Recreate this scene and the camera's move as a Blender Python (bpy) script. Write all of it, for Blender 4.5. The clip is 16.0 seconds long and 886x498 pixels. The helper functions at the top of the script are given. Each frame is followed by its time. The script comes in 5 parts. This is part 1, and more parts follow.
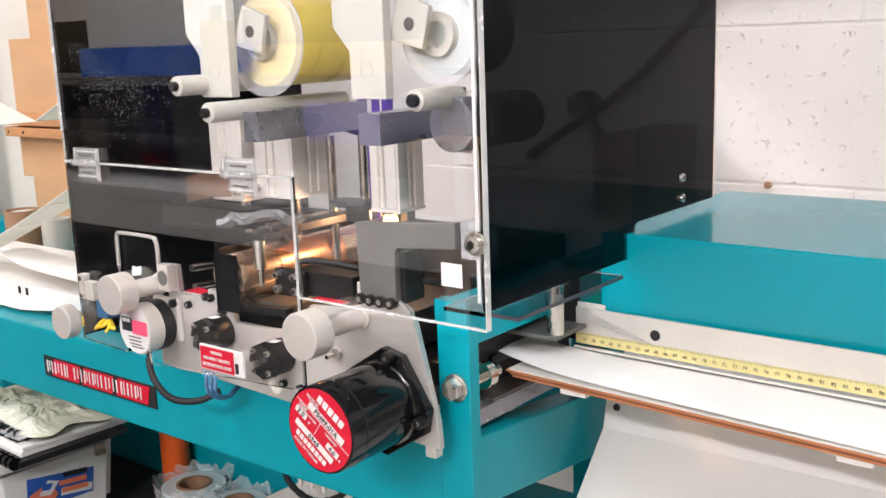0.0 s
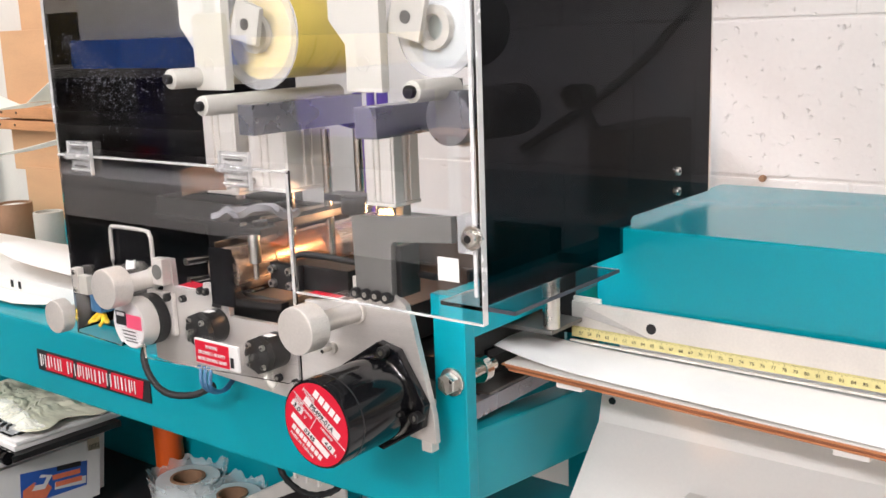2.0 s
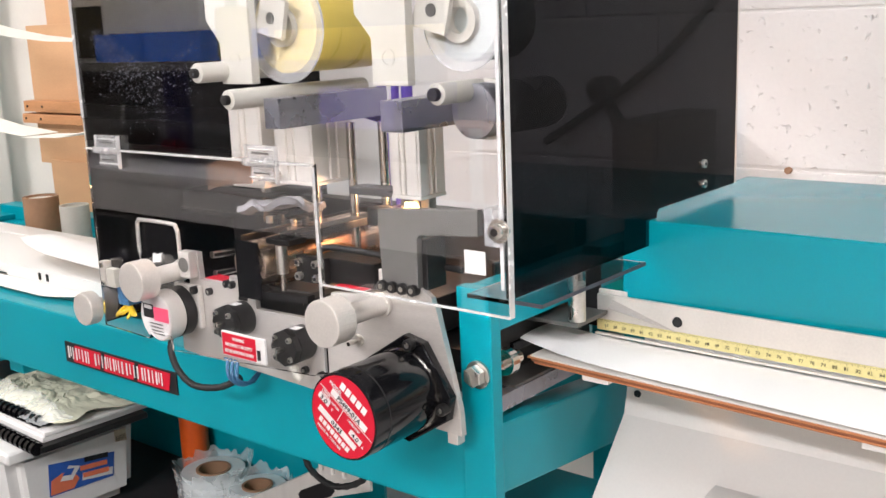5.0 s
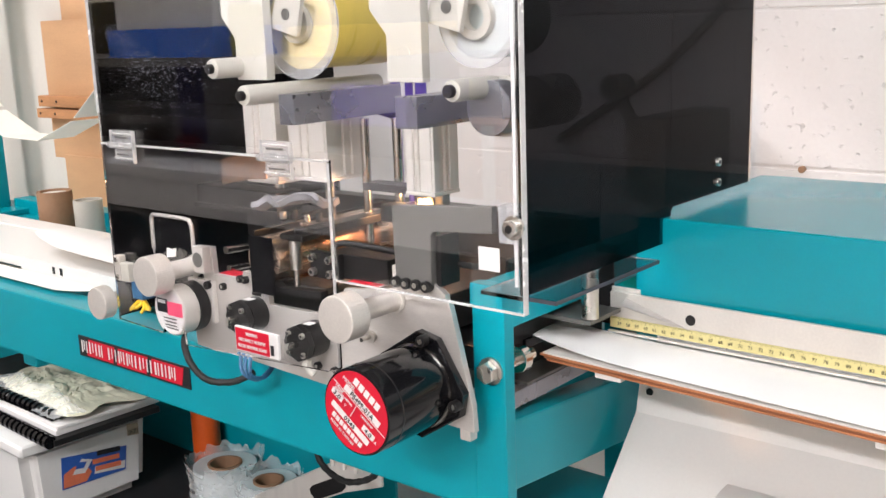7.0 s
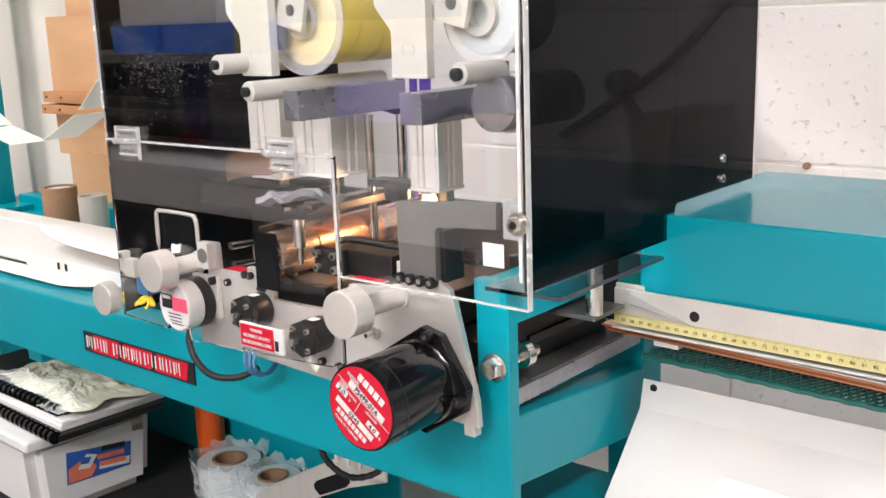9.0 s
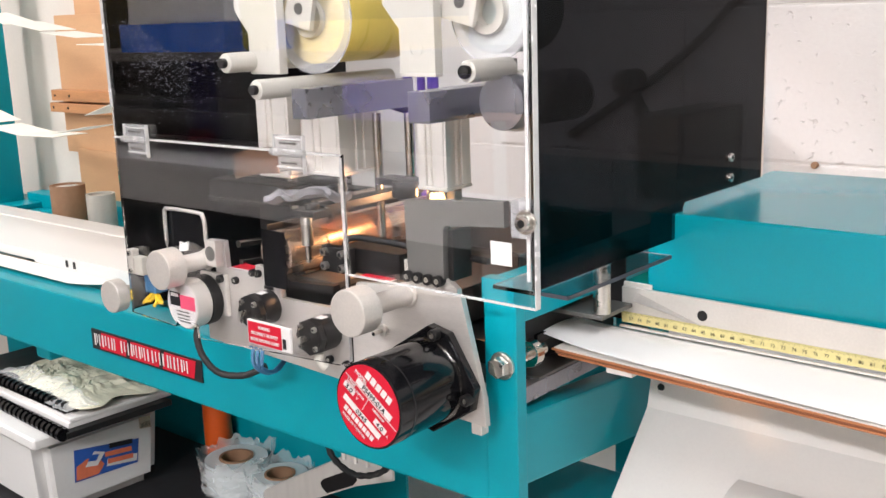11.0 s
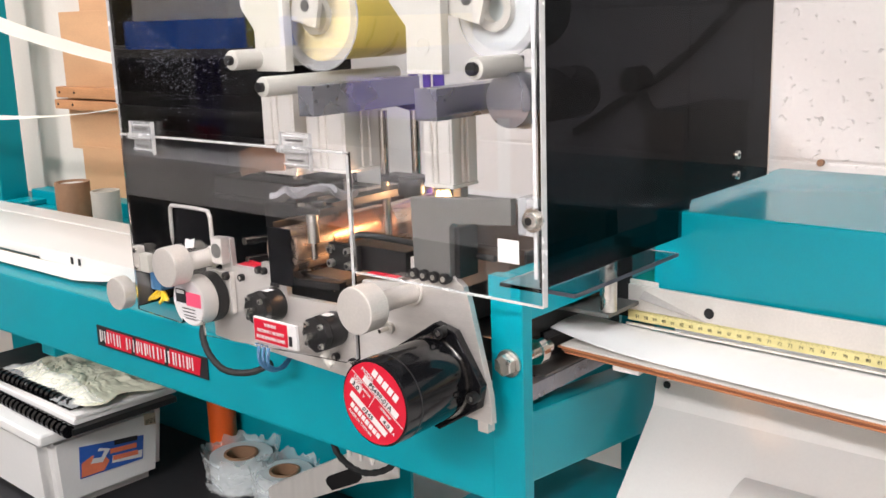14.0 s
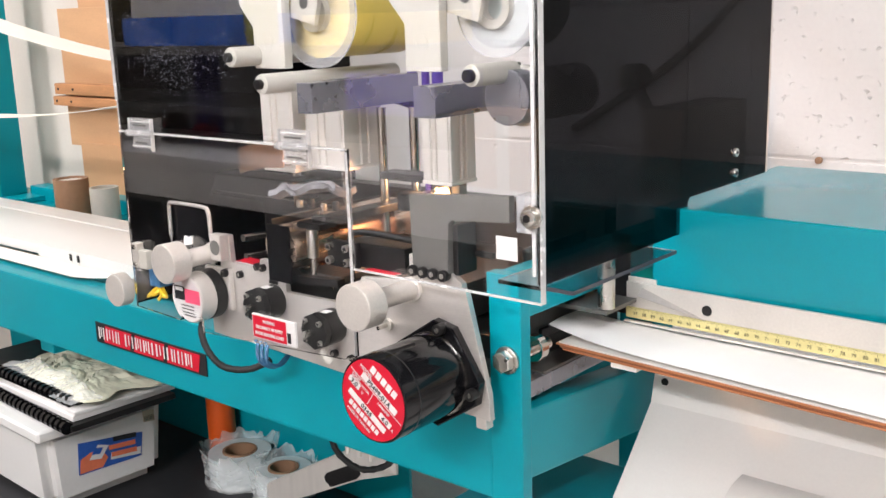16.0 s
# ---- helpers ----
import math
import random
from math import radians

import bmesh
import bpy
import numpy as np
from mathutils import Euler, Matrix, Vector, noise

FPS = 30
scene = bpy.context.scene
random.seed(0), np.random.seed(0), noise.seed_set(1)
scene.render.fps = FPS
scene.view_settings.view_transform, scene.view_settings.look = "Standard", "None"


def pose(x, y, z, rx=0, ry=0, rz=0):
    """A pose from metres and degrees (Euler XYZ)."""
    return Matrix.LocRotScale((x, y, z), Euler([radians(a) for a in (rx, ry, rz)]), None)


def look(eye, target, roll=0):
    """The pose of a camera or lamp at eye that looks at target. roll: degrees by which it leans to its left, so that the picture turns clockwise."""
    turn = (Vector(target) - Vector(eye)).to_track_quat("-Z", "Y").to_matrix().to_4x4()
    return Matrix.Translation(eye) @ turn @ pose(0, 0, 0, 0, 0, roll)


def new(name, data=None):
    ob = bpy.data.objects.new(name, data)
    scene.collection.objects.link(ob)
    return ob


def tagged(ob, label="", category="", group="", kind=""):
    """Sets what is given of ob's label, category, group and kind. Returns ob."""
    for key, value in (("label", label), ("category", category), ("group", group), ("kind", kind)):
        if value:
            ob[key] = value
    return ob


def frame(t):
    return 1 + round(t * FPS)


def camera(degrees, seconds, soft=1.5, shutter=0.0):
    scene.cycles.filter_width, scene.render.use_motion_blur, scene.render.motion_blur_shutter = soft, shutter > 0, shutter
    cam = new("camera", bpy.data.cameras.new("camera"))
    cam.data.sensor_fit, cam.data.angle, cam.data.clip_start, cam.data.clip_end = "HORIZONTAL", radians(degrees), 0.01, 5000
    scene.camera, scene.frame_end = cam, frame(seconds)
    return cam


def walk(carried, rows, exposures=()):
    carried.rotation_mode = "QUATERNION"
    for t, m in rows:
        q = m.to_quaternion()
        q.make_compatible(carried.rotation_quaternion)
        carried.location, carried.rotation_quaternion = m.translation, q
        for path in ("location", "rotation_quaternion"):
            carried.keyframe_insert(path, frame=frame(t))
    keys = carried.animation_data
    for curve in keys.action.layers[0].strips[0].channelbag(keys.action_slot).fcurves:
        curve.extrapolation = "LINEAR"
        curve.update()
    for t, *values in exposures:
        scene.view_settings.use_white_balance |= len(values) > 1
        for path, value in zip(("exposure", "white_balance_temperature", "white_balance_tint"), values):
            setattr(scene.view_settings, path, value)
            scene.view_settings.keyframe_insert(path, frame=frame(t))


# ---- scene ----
cam = camera(46.32, 16.0)
PATH = [
    (0.0, (0.5552, -0.7253, 1.2717), (-0.3664, 0.4197, 0.9721), -2.084),
    (0.5, (0.5562, -0.7237, 1.2716), (-0.3588, 0.4252, 0.9668), -2.014),
    (1.0, (0.554, -0.7233, 1.2707), (-0.3591, 0.4264, 0.9636), -2.016),
    (1.5, (0.5524, -0.7252, 1.2706), (-0.3595, 0.4253, 0.9631), -1.975),
    (2.0, (0.5505, -0.7253, 1.2727), (-0.3609, 0.4247, 0.9619), -2.026),
    (2.5, (0.5483, -0.7279, 1.2739), (-0.3623, 0.422, 0.96), -2.069),
    (3.0, (0.5469, -0.7292, 1.2751), (-0.3668, 0.4172, 0.9577), -2.187),
    (3.5, (0.5473, -0.7296, 1.2745), (-0.3714, 0.4125, 0.9557), -2.298),
    (4.0, (0.5475, -0.7293, 1.2744), (-0.3762, 0.4084, 0.9542), -2.364),
    (6.5, (0.5471, -0.7322, 1.2736), (-0.3958, 0.389, 0.9514), -2.102),
    (7.0, (0.5459, -0.7333, 1.2737), (-0.3981, 0.3865, 0.9498), -2.066),
    (7.5, (0.544, -0.7334, 1.2729), (-0.4004, 0.3857, 0.9479), -2.066),
    (8.0, (0.5453, -0.7327, 1.2731), (-0.4007, 0.3845, 0.946), -2.096),
    (8.5, (0.547, -0.7336, 1.2738), (-0.3997, 0.3825, 0.9451), -2.109),
    (9.0, (0.5463, -0.7348, 1.274), (-0.4011, 0.3806, 0.9448), -2.051),
    (11.5, (0.5455, -0.7359, 1.2732), (-0.4109, 0.3714, 0.9429), -2.027),
    (12.0, (0.5448, -0.7364, 1.2734), (-0.4126, 0.3698, 0.9425), -2.048),
    (12.5, (0.5441, -0.7368, 1.2741), (-0.4136, 0.369, 0.942), -2.024),
    (13.0, (0.5431, -0.7363, 1.274), (-0.4149, 0.3689, 0.9411), -2.006),
    (13.5, (0.5431, -0.7381, 1.2744), (-0.4141, 0.3675, 0.9409), -2.019),
    (14.0, (0.5425, -0.7375, 1.2739), (-0.4145, 0.3682, 0.9396), -1.973),
    (14.5, (0.5434, -0.7381, 1.2734), (-0.413, 0.368, 0.9385), -1.999),
    (15.0, (0.5435, -0.7376, 1.2739), (-0.4127, 0.3679, 0.9372), -1.975),
    (15.5, (0.5441, -0.7383, 1.2738), (-0.4117, 0.3674, 0.9365), -1.926),
    (16.0, (0.5437, -0.7388, 1.2743), (-0.4112, 0.3674, 0.9359), -1.902),
]
walk(cam, [(t, look(eye, target, roll)) for t, eye, target, roll in PATH])

# ---- world and light ----
scene.view_settings.exposure = -0.12
world = bpy.data.worlds.new("world")
scene.world = world
world.use_nodes = True
world.node_tree.nodes["Background"].inputs[0].default_value = (0.9, 0.95, 1.0, 1)
world.node_tree.nodes["Background"].inputs[1].default_value = 0.02


def area(name, m, sx, sy, watts, color=(0.985, 0.96, 1.0)):
    la = bpy.data.lights.new(name, "AREA")
    la.shape, la.size, la.size_y, la.energy, la.color = "RECTANGLE", sx, sy, watts, color
    ob = new(name, la)
    ob.matrix_world = m
    return ob


# fluorescent ceiling fittings, and the small warm lamp inside the guard
LIGHTS = [(0.3, -3.0, 2.62, 0, 135), (1.45, -0.9, 2.62, 90, 38), (-1.8, -1.05, 2.62, 90, 46)]
for lx, ly, lz, turn, watts in LIGHTS:
    area("ceiling_tube_light", pose(lx, ly, lz - 0.06, 0, 0, turn), 1.5, 0.22, watts)
glow = bpy.data.lights.new("lamp_bulb_light", "POINT")
glow.energy, glow.color, glow.shadow_soft_size = 2.5, (1.0, 0.52, 0.25), 0.008
new("lamp_bulb_light", glow).location = (-0.19, 0.11, 1.085)


# ---- materials ----
def mat(name, color, rough=0.5, metal=0.0, vary=0.12, scale=8.0, grain=0.0, gscale=200.0, trans=0.0, ior=1.45, emit=None, power=0.0,
        coat=0.0, stretch=None, rvary=0.1, island=0.0):
    """Principled material: colour varied at two scales, roughness wear and a fine bump."""
    m = bpy.data.materials.new(name)
    m.use_nodes = True
    nt = m.node_tree
    b = nt.nodes["Principled BSDF"]
    b.inputs["Base Color"].default_value = (*color, 1)
    b.inputs["Roughness"].default_value = rough
    b.inputs["Metallic"].default_value = metal
    b.inputs["IOR"].default_value = ior
    b.inputs["Transmission Weight"].default_value = trans
    b.inputs["Coat Weight"].default_value = coat
    if emit:
        b.inputs["Emission Color"].default_value = (*emit, 1)
        b.inputs["Emission Strength"].default_value = power
    if vary <= 0 and grain <= 0:
        return m
    tc = nt.nodes.new("ShaderNodeTexCoord")
    mp = nt.nodes.new("ShaderNodeMapping")
    nt.links.new(tc.outputs["Object"], mp.inputs[0])
    if stretch:
        mp.inputs["Scale"].default_value = stretch
    n1 = nt.nodes.new("ShaderNodeTexNoise")
    n1.inputs["Scale"].default_value, n1.inputs["Detail"].default_value = scale, 5
    n2 = nt.nodes.new("ShaderNodeTexNoise")
    n2.inputs["Scale"].default_value, n2.inputs["Detail"].default_value = gscale, 3
    nt.links.new(mp.outputs[0], n1.inputs["Vector"])
    nt.links.new(mp.outputs[0], n2.inputs["Vector"])
    if vary > 0:
        add = nt.nodes.new("ShaderNodeMath")
        add.operation = "ADD"
        nt.links.new(n1.outputs[0], add.inputs[0])
        mul = nt.nodes.new("ShaderNodeMath")
        mul.operation = "MULTIPLY_ADD"
        nt.links.new(n2.outputs[0], mul.inputs[0])
        mul.inputs[1].default_value, mul.inputs[2].default_value = 0.5, -0.25
        nt.links.new(mul.outputs[0], add.inputs[1])
        ramp = nt.nodes.new("ShaderNodeValToRGB")
        ramp.color_ramp.elements[0].position, ramp.color_ramp.elements[1].position = 0.25, 0.75
        ramp.color_ramp.elements[0].color = (*[c * (1 - vary) for c in color], 1)
        ramp.color_ramp.elements[1].color = (*[min(1, c * (1 + vary)) for c in color], 1)
        nt.links.new(add.outputs[0], ramp.inputs[0])
        out = ramp.outputs[0]
        if island > 0:
            oi = nt.nodes.new("ShaderNodeObjectInfo")
            hs = nt.nodes.new("ShaderNodeHueSaturation")
            mr = nt.nodes.new("ShaderNodeMapRange")
            mr.inputs[3].default_value, mr.inputs[4].default_value = 1 - island, 1 + island
            nt.links.new(oi.outputs["Random"], mr.inputs[0])
            nt.links.new(mr.outputs[0], hs.inputs["Value"])
            nt.links.new(out, hs.inputs["Color"])
            out = hs.outputs[0]
        nt.links.new(out, b.inputs["Base Color"])
        if rvary > 0:
            mr = nt.nodes.new("ShaderNodeMapRange")
            mr.inputs[3].default_value, mr.inputs[4].default_value = max(0.02, rough - rvary), min(1, rough + rvary)
            nt.links.new(n1.outputs[0], mr.inputs[0])
            nt.links.new(mr.outputs[0], b.inputs["Roughness"])
    if grain > 0:
        bp = nt.nodes.new("ShaderNodeBump")
        bp.inputs["Strength"].default_value, bp.inputs["Distance"].default_value = grain, 0.002
        nt.links.new(n2.outputs[0], bp.inputs["Height"])
        nt.links.new(bp.outputs[0], b.inputs["Normal"])
    return m


TEAL = mat("teal_paint", (0.0, 0.285, 0.345), 0.32, 0, 0.06, 5, 0.04, 500, coat=0.05, rvary=0.06, ior=1.33)
TEAL_SHEET = mat("teal_sheet_paint", (0.0, 0.25, 0.31), 0.22, 0, 0.05, 3, 0.03, 400, coat=0.1, rvary=0.05, ior=1.4)
STEEL = mat("brushed_steel", (0.61, 0.575, 0.535), 0.42, 0.6, 0.10, 10, 0.08, 250, stretch=(1, 1, 6))
ALU = mat("cast_aluminium", (0.68, 0.64, 0.59), 0.4, 0.45, 0.08, 15, 0.08, 400)
ANOD = mat("anodised_aluminium", (0.76, 0.725, 0.67), 0.36, 0.35, 0.06, 20, 0.05, 400, stretch=(4, 4, 0.5))
CHROME = mat("polished_steel", (0.65, 0.62, 0.58), 0.14, 1.0, 0.05, 30)
ZINC = mat("zinc_plate", (0.62, 0.6, 0.56), 0.28, 1.0, 0.15, 40, 0.1, 300)
GREY_STEEL = mat("dark_grey_steel", (0.165, 0.16, 0.15), 0.45, 0.6, 0.12, 14, 0.05, 200)
BAR_STEEL = mat("machined_bar", (0.30, 0.30, 0.33), 0.28, 0.75, 0.1, 18, 0.05, 200)
BLACK = mat("black_enamel", (0.006, 0.006, 0.007), 0.10, 0, 0.3, 12, 0.02, 300, rvary=0.03, ior=1.36)
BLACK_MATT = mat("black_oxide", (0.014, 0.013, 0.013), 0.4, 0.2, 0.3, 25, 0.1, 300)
RUBBER = mat("black_rubber", (0.012, 0.012, 0.012), 0.55, 0, 0.3, 30, 0.2, 200)
RED = mat("red_label", (0.58, 0.008, 0.03), 0.35, 0, 0.05, 20)
PINK = mat("pink_label", (0.85, 0.12, 0.22), 0.4, 0, 0.05, 20)
WHITE_INK = mat("white_print", (0.72, 0.70, 0.68), 0.45, 0, 0.04, 60)
BLACK_INK = mat("black_print", (0.015, 0.015, 0.017), 0.45, 0, 0.2, 60)
PAPER = mat("white_paper", (0.86, 0.84, 0.81), 0.6, 0, 0.02, 4, 0.05, 300)
CREAM = mat("cream_web", (0.88, 0.86, 0.76), 0.55, 0, 0.04, 4, 0.05, 200)
WHITE_METAL = mat("white_powder_coat", (0.83, 0.81, 0.77), 0.35, 0, 0.03, 4, 0.04, 300)
HDPE = mat("white_nylon", (0.50, 0.48, 0.425), 0.42, 0, 0.05, 12, 0.05, 200)
YELLOW_FILM = mat("yellow_film", (0.72, 0.55, 0.12), 0.3, 0, 0.12, 9, 0.05, 120, stretch=(1, 6, 1))
TAPE_YELLOW = mat("tape_yellow", (0.68, 0.60, 0.27), 0.4, 0, 0.08, 30, 0.05, 300)
COPPER = mat("copper_laminate", (0.50, 0.20, 0.09), 0.38, 0.35, 0.15, 30, 0.06, 300, stretch=(0.3, 4, 4))
COPPER_DARK = mat("copper_laminate_dark", (0.27, 0.10, 0.05), 0.42, 0.3, 0.15, 30, 0.06, 300, stretch=(0.3, 4, 4))
BRONZE = mat("bronze_roller", (0.62, 0.48, 0.38), 0.26, 0.9, 0.12, 16, 0.05, 200, stretch=(6, 0.7, 6))
SHIELD = mat("heat_tinted_bronze_sheet", (0.56, 0.33, 0.21), 0.24, 0.92, 0.12, 20, 0.05, 200)
GREEN_NET = mat("green_coated_mesh", (0.005, 0.10, 0.085), 0.35, 0, 0.15, 40)
BLOCK = mat("painted_blockwork", (0.80, 0.775, 0.755), 0.55, 0, 0.03, 6, 0.35, 140, island=0.015)
def pitted(m, scale, depth):
    """Adds shallow dents to a material's bump."""
    nt = m.node_tree
    b = nt.nodes["Principled BSDF"]
    old = b.inputs["Normal"].links[0].from_node
    tc = nt.nodes.new("ShaderNodeTexCoord")
    n = nt.nodes.new("ShaderNodeTexNoise")
    n.inputs["Scale"].default_value, n.inputs["Detail"].default_value = scale, 4
    r = nt.nodes.new("ShaderNodeValToRGB")
    r.color_ramp.elements[0].position, r.color_ramp.elements[1].position = 0.27, 0.37
    bp = nt.nodes.new("ShaderNodeBump")
    bp.inputs["Strength"].default_value, bp.inputs["Distance"].default_value = 0.8, depth
    nt.links.new(tc.outputs["Object"], n.inputs["Vector"])
    nt.links.new(n.outputs[0], r.inputs[0])
    nt.links.new(r.outputs[0], bp.inputs["Height"])
    nt.links.new(old.outputs[0], bp.inputs["Normal"])
    nt.links.new(bp.outputs[0], b.inputs["Normal"])


pitted(BLOCK, 75.0, 0.0032)
MORTAR = mat("painted_mortar", (0.77, 0.75, 0.73), 0.65, 0, 0.05, 10, 0.5, 120)
PLASTER = mat("painted_plaster", (0.74, 0.675, 0.60), 0.6, 0, 0.04, 2, 0.1, 150)
FLOOR_M = mat("grey_concrete_floor", (0.5, 0.48, 0.46), 0.5, 0, 0.15, 3, 0.2, 60)
CEIL_M = mat("ceiling_board", (0.8, 0.8, 0.78), 0.8, 0, 0.03, 3, 0.1, 80)
# Unseen east wall, coloured dark so the smoked panel mirrors less light.
DARK_WALL = mat("darkened_unseen_wall", (0.10, 0.085, 0.075), 0.7, 0, 0.2, 1.5, 0.1, 30)
FILM_GREY = mat("pale_green_film", (0.40, 0.45, 0.43), 0.25, 0, 0.1, 9)
CARD = mat("brown_cardboard", (0.62, 0.36, 0.19), 0.7, 0, 0.08, 6, 0.1, 150, stretch=(1, 1, 4))
WOOD = mat("orange_pine", (0.52, 0.25, 0.11), 0.55, 0, 0.2, 8, 0.15, 80, stretch=(1, 1, 8))
TUBE_CARD = mat("tube_cardboard", (0.33, 0.19, 0.11), 0.65, 0, 0.1, 10, 0.1, 120)
TUB = mat("milky_tub_plastic", (0.78, 0.77, 0.74), 0.35, 0, 0.03, 5, 0.05, 200)
ORANGE = mat("orange_paint", (0.72, 0.11, 0.015), 0.35, 0, 0.08, 6)
BLUE_INK = mat("blue_print", (0.03, 0.11, 0.42), 0.4, 0, 0.1, 30)
ORANGE_INK = mat("orange_print", (0.75, 0.2, 0.1), 0.4, 0, 0.1, 30)
DARK_SHELF = mat("dark_shelf_board", (0.02, 0.02, 0.022), 0.6, 0, 0.2, 8, 0.1, 100)
BLUE_BIN = mat("blue_bin_plastic", (0.02, 0.16, 0.75), 0.3, 0, 0.05, 6)
PURPLE_BIN = mat("violet_bin_plastic", (0.26, 0.18, 0.85), 0.3, 0, 0.05, 6)
YELLOW_BIN = mat("yellow_bin_plastic", (0.85, 0.62, 0.12), 0.35, 0, 0.05, 6)
GREEN_BOTTLE = mat("olive_bottle_plastic", (0.38, 0.36, 0.05), 0.25, 0, 0.1, 10)
GREEN_CAP = mat("green_cap_plastic", (0.02, 0.15, 0.04), 0.3, 0, 0.1, 10)
WIRE_BLUE = mat("blue_wire", (0.05, 0.15, 0.28), 0.4, 0, 0.1, 20)
WIRE_YELLOW = mat("yellow_wire", (0.75, 0.5, 0.02), 0.4, 0, 0.1, 20)
BULB = mat("lamp_filament_glow", (1, 0.7, 0.4), 0.4, 0, 0, emit=(1.0, 0.55, 0.22), power=7.0)
TUBE_GLOW = mat("fluorescent_diffuser", (0.9, 0.9, 0.9), 0.5, 0, 0, emit=(1.0, 0.96, 0.95), power=6.0)
CLEAR = mat("clear_acrylic", (0.98, 0.98, 0.98), 0.0, 0, 0, trans=1.0, ior=1.62)
CLEAR_EDGE = mat("polished_acrylic_edge", (0.86, 0.85, 0.83), 0.25, 0, 0.1, 60, trans=0.35, ior=1.5)
CLEAR_SOFT = mat("clear_moulded_plastic", (0.93, 0.93, 0.93), 0.12, 0, 0, grain=0.15, gscale=90, trans=0.75, ior=1.5)
TINT = mat("smoked_acrylic", (0.018, 0.018, 0.021), 0.0, 0, 0, trans=1.0, ior=1.12)
TINT_DARK = mat("black_acrylic", (0.003, 0.003, 0.005), 0.02, 0, 0, trans=1.0, ior=1.3)
LEDGE = mat("grey_tinted_acrylic", (0.62, 0.64, 0.66), 0.0, 0, 0, trans=1.0, ior=1.3)
DARK_EDGE = mat("sawn_tinted_edge", (0.05, 0.05, 0.065), 0.4, 0, 0.2, 40)
FILM_CLEAR = mat("crumpled_clear_film", (0.9, 0.92, 0.91), 0.12, 0, 0, grain=1.0, gscale=55)
def see_through(m, share):
    """Turns a material into a thin film that lets most light straight through."""
    nt = m.node_tree
    out = nt.nodes["Material Output"]
    clear = nt.nodes.new("ShaderNodeBsdfTransparent")
    mix = nt.nodes.new("ShaderNodeMixShader")
    mix.inputs[0].default_value = share
    nt.links.new(clear.outputs[0], mix.inputs[1])
    nt.links.new(nt.nodes["Principled BSDF"].outputs[0], mix.inputs[2])
    nt.links.new(mix.outputs[0], out.inputs["Surface"])


see_through(FILM_CLEAR, 0.30)
FILM_WHITE = mat("pale_blue_label_film", (0.66, 0.72, 0.72), 0.35, 0, 0.08, 14, 0.05, 100)
FOAM = mat("folded_polythene", (0.82, 0.80, 0.62), 0.35, 0, 0.12, 14, 0.5, 60)
SPECK = mat("glue_speckle", (0.40, 0.42, 0.50), 0.5, 0, 0.05, 20)


# ---- mesh helpers ----
def part(name, bm, material, parent=None, label="", smooth=False):
    me = bpy.data.meshes.new(name)
    bmesh.ops.recalc_face_normals(bm, faces=bm.faces)
    if bm.calc_volume(signed=True) < 0:
        bmesh.ops.reverse_faces(bm, faces=bm.faces)
    bm.to_mesh(me)
    bm.free()
    if smooth:
        for p in me.polygons:
            p.use_smooth = True
        me.set_sharp_from_angle(angle=radians(40))
    me.materials.append(material)
    ob = new(name, me)
    if parent:
        ob.parent = parent
    if label:
        tagged(ob, label)
    return ob


def thing(name, label, category, group="", kind="", at=(0, 0, 0)):
    ob = new(name)
    ob.empty_display_size = 0.05
    ob.location = at
    return tagged(ob, label, category, group, kind)


def box(x0, x1, y0, y1, z0, z1, bevel=0.0, seg=2, bm=None):
    own = bmesh.new()
    bmesh.ops.create_cube(own, size=1.0)
    for v in own.verts:
        v.co = Vector(((x0 + x1) / 2 + v.co.x * (x1 - x0), (y0 + y1) / 2 + v.co.y * (y1 - y0), (z0 + z1) / 2 + v.co.z * (z1 - z0)))
    if bevel > 0:
        bmesh.ops.bevel(own, geom=own.edges[:], offset=bevel, segments=seg, affect="EDGES", profile=0.7)
    return merge(bm, own)


def merge(bm, own):
    if bm is None:
        return own
    me = bpy.data.meshes.new("tmp")
    own.to_mesh(me)
    own.free()
    bm.from_mesh(me)
    bpy.data.meshes.remove(me)
    return bm


def rod(p0, p1, r, seg=24, r2=None, bevel=0.0, bm=None):
    own = bmesh.new()
    p0, p1 = Vector(p0), Vector(p1)
    bmesh.ops.create_cone(own, cap_ends=True, segments=seg, radius1=r, radius2=r if r2 is None else r2, depth=(p1 - p0).length)
    if bevel > 0:
        edges = [e for e in own.edges if any(len(f.verts) > 4 for f in e.link_faces)]
        bmesh.ops.bevel(own, geom=edges, offset=bevel, segments=2, affect="EDGES", profile=0.6)
    turn = (p1 - p0).to_track_quat("Z", "Y").to_matrix().to_4x4()
    bmesh.ops.transform(own, matrix=Matrix.Translation((p0 + p1) / 2) @ turn, verts=own.verts)
    return merge(bm, own)


def ring(c, axis, r_out, r_in, depth, seg=40, bm=None):
    own = bmesh.new()
    loops = []
    for r, h in ((r_out, 0), (r_out, depth), (r_in, depth), (r_in, 0)):
        loops.append([own.verts.new((r * math.cos(2 * math.pi * i / seg), r * math.sin(2 * math.pi * i / seg), h)) for i in range(seg)])
    for a in range(4):
        la, lb = loops[a], loops[(a + 1) % 4]
        for i in range(seg):
            own.faces.new((la[i], la[(i + 1) % seg], lb[(i + 1) % seg], lb[i]))
    turn = Vector(axis).to_track_quat("Z", "Y").to_matrix().to_4x4()
    bmesh.ops.transform(own, matrix=Matrix.Translation(c) @ turn, verts=own.verts)
    return merge(bm, own)


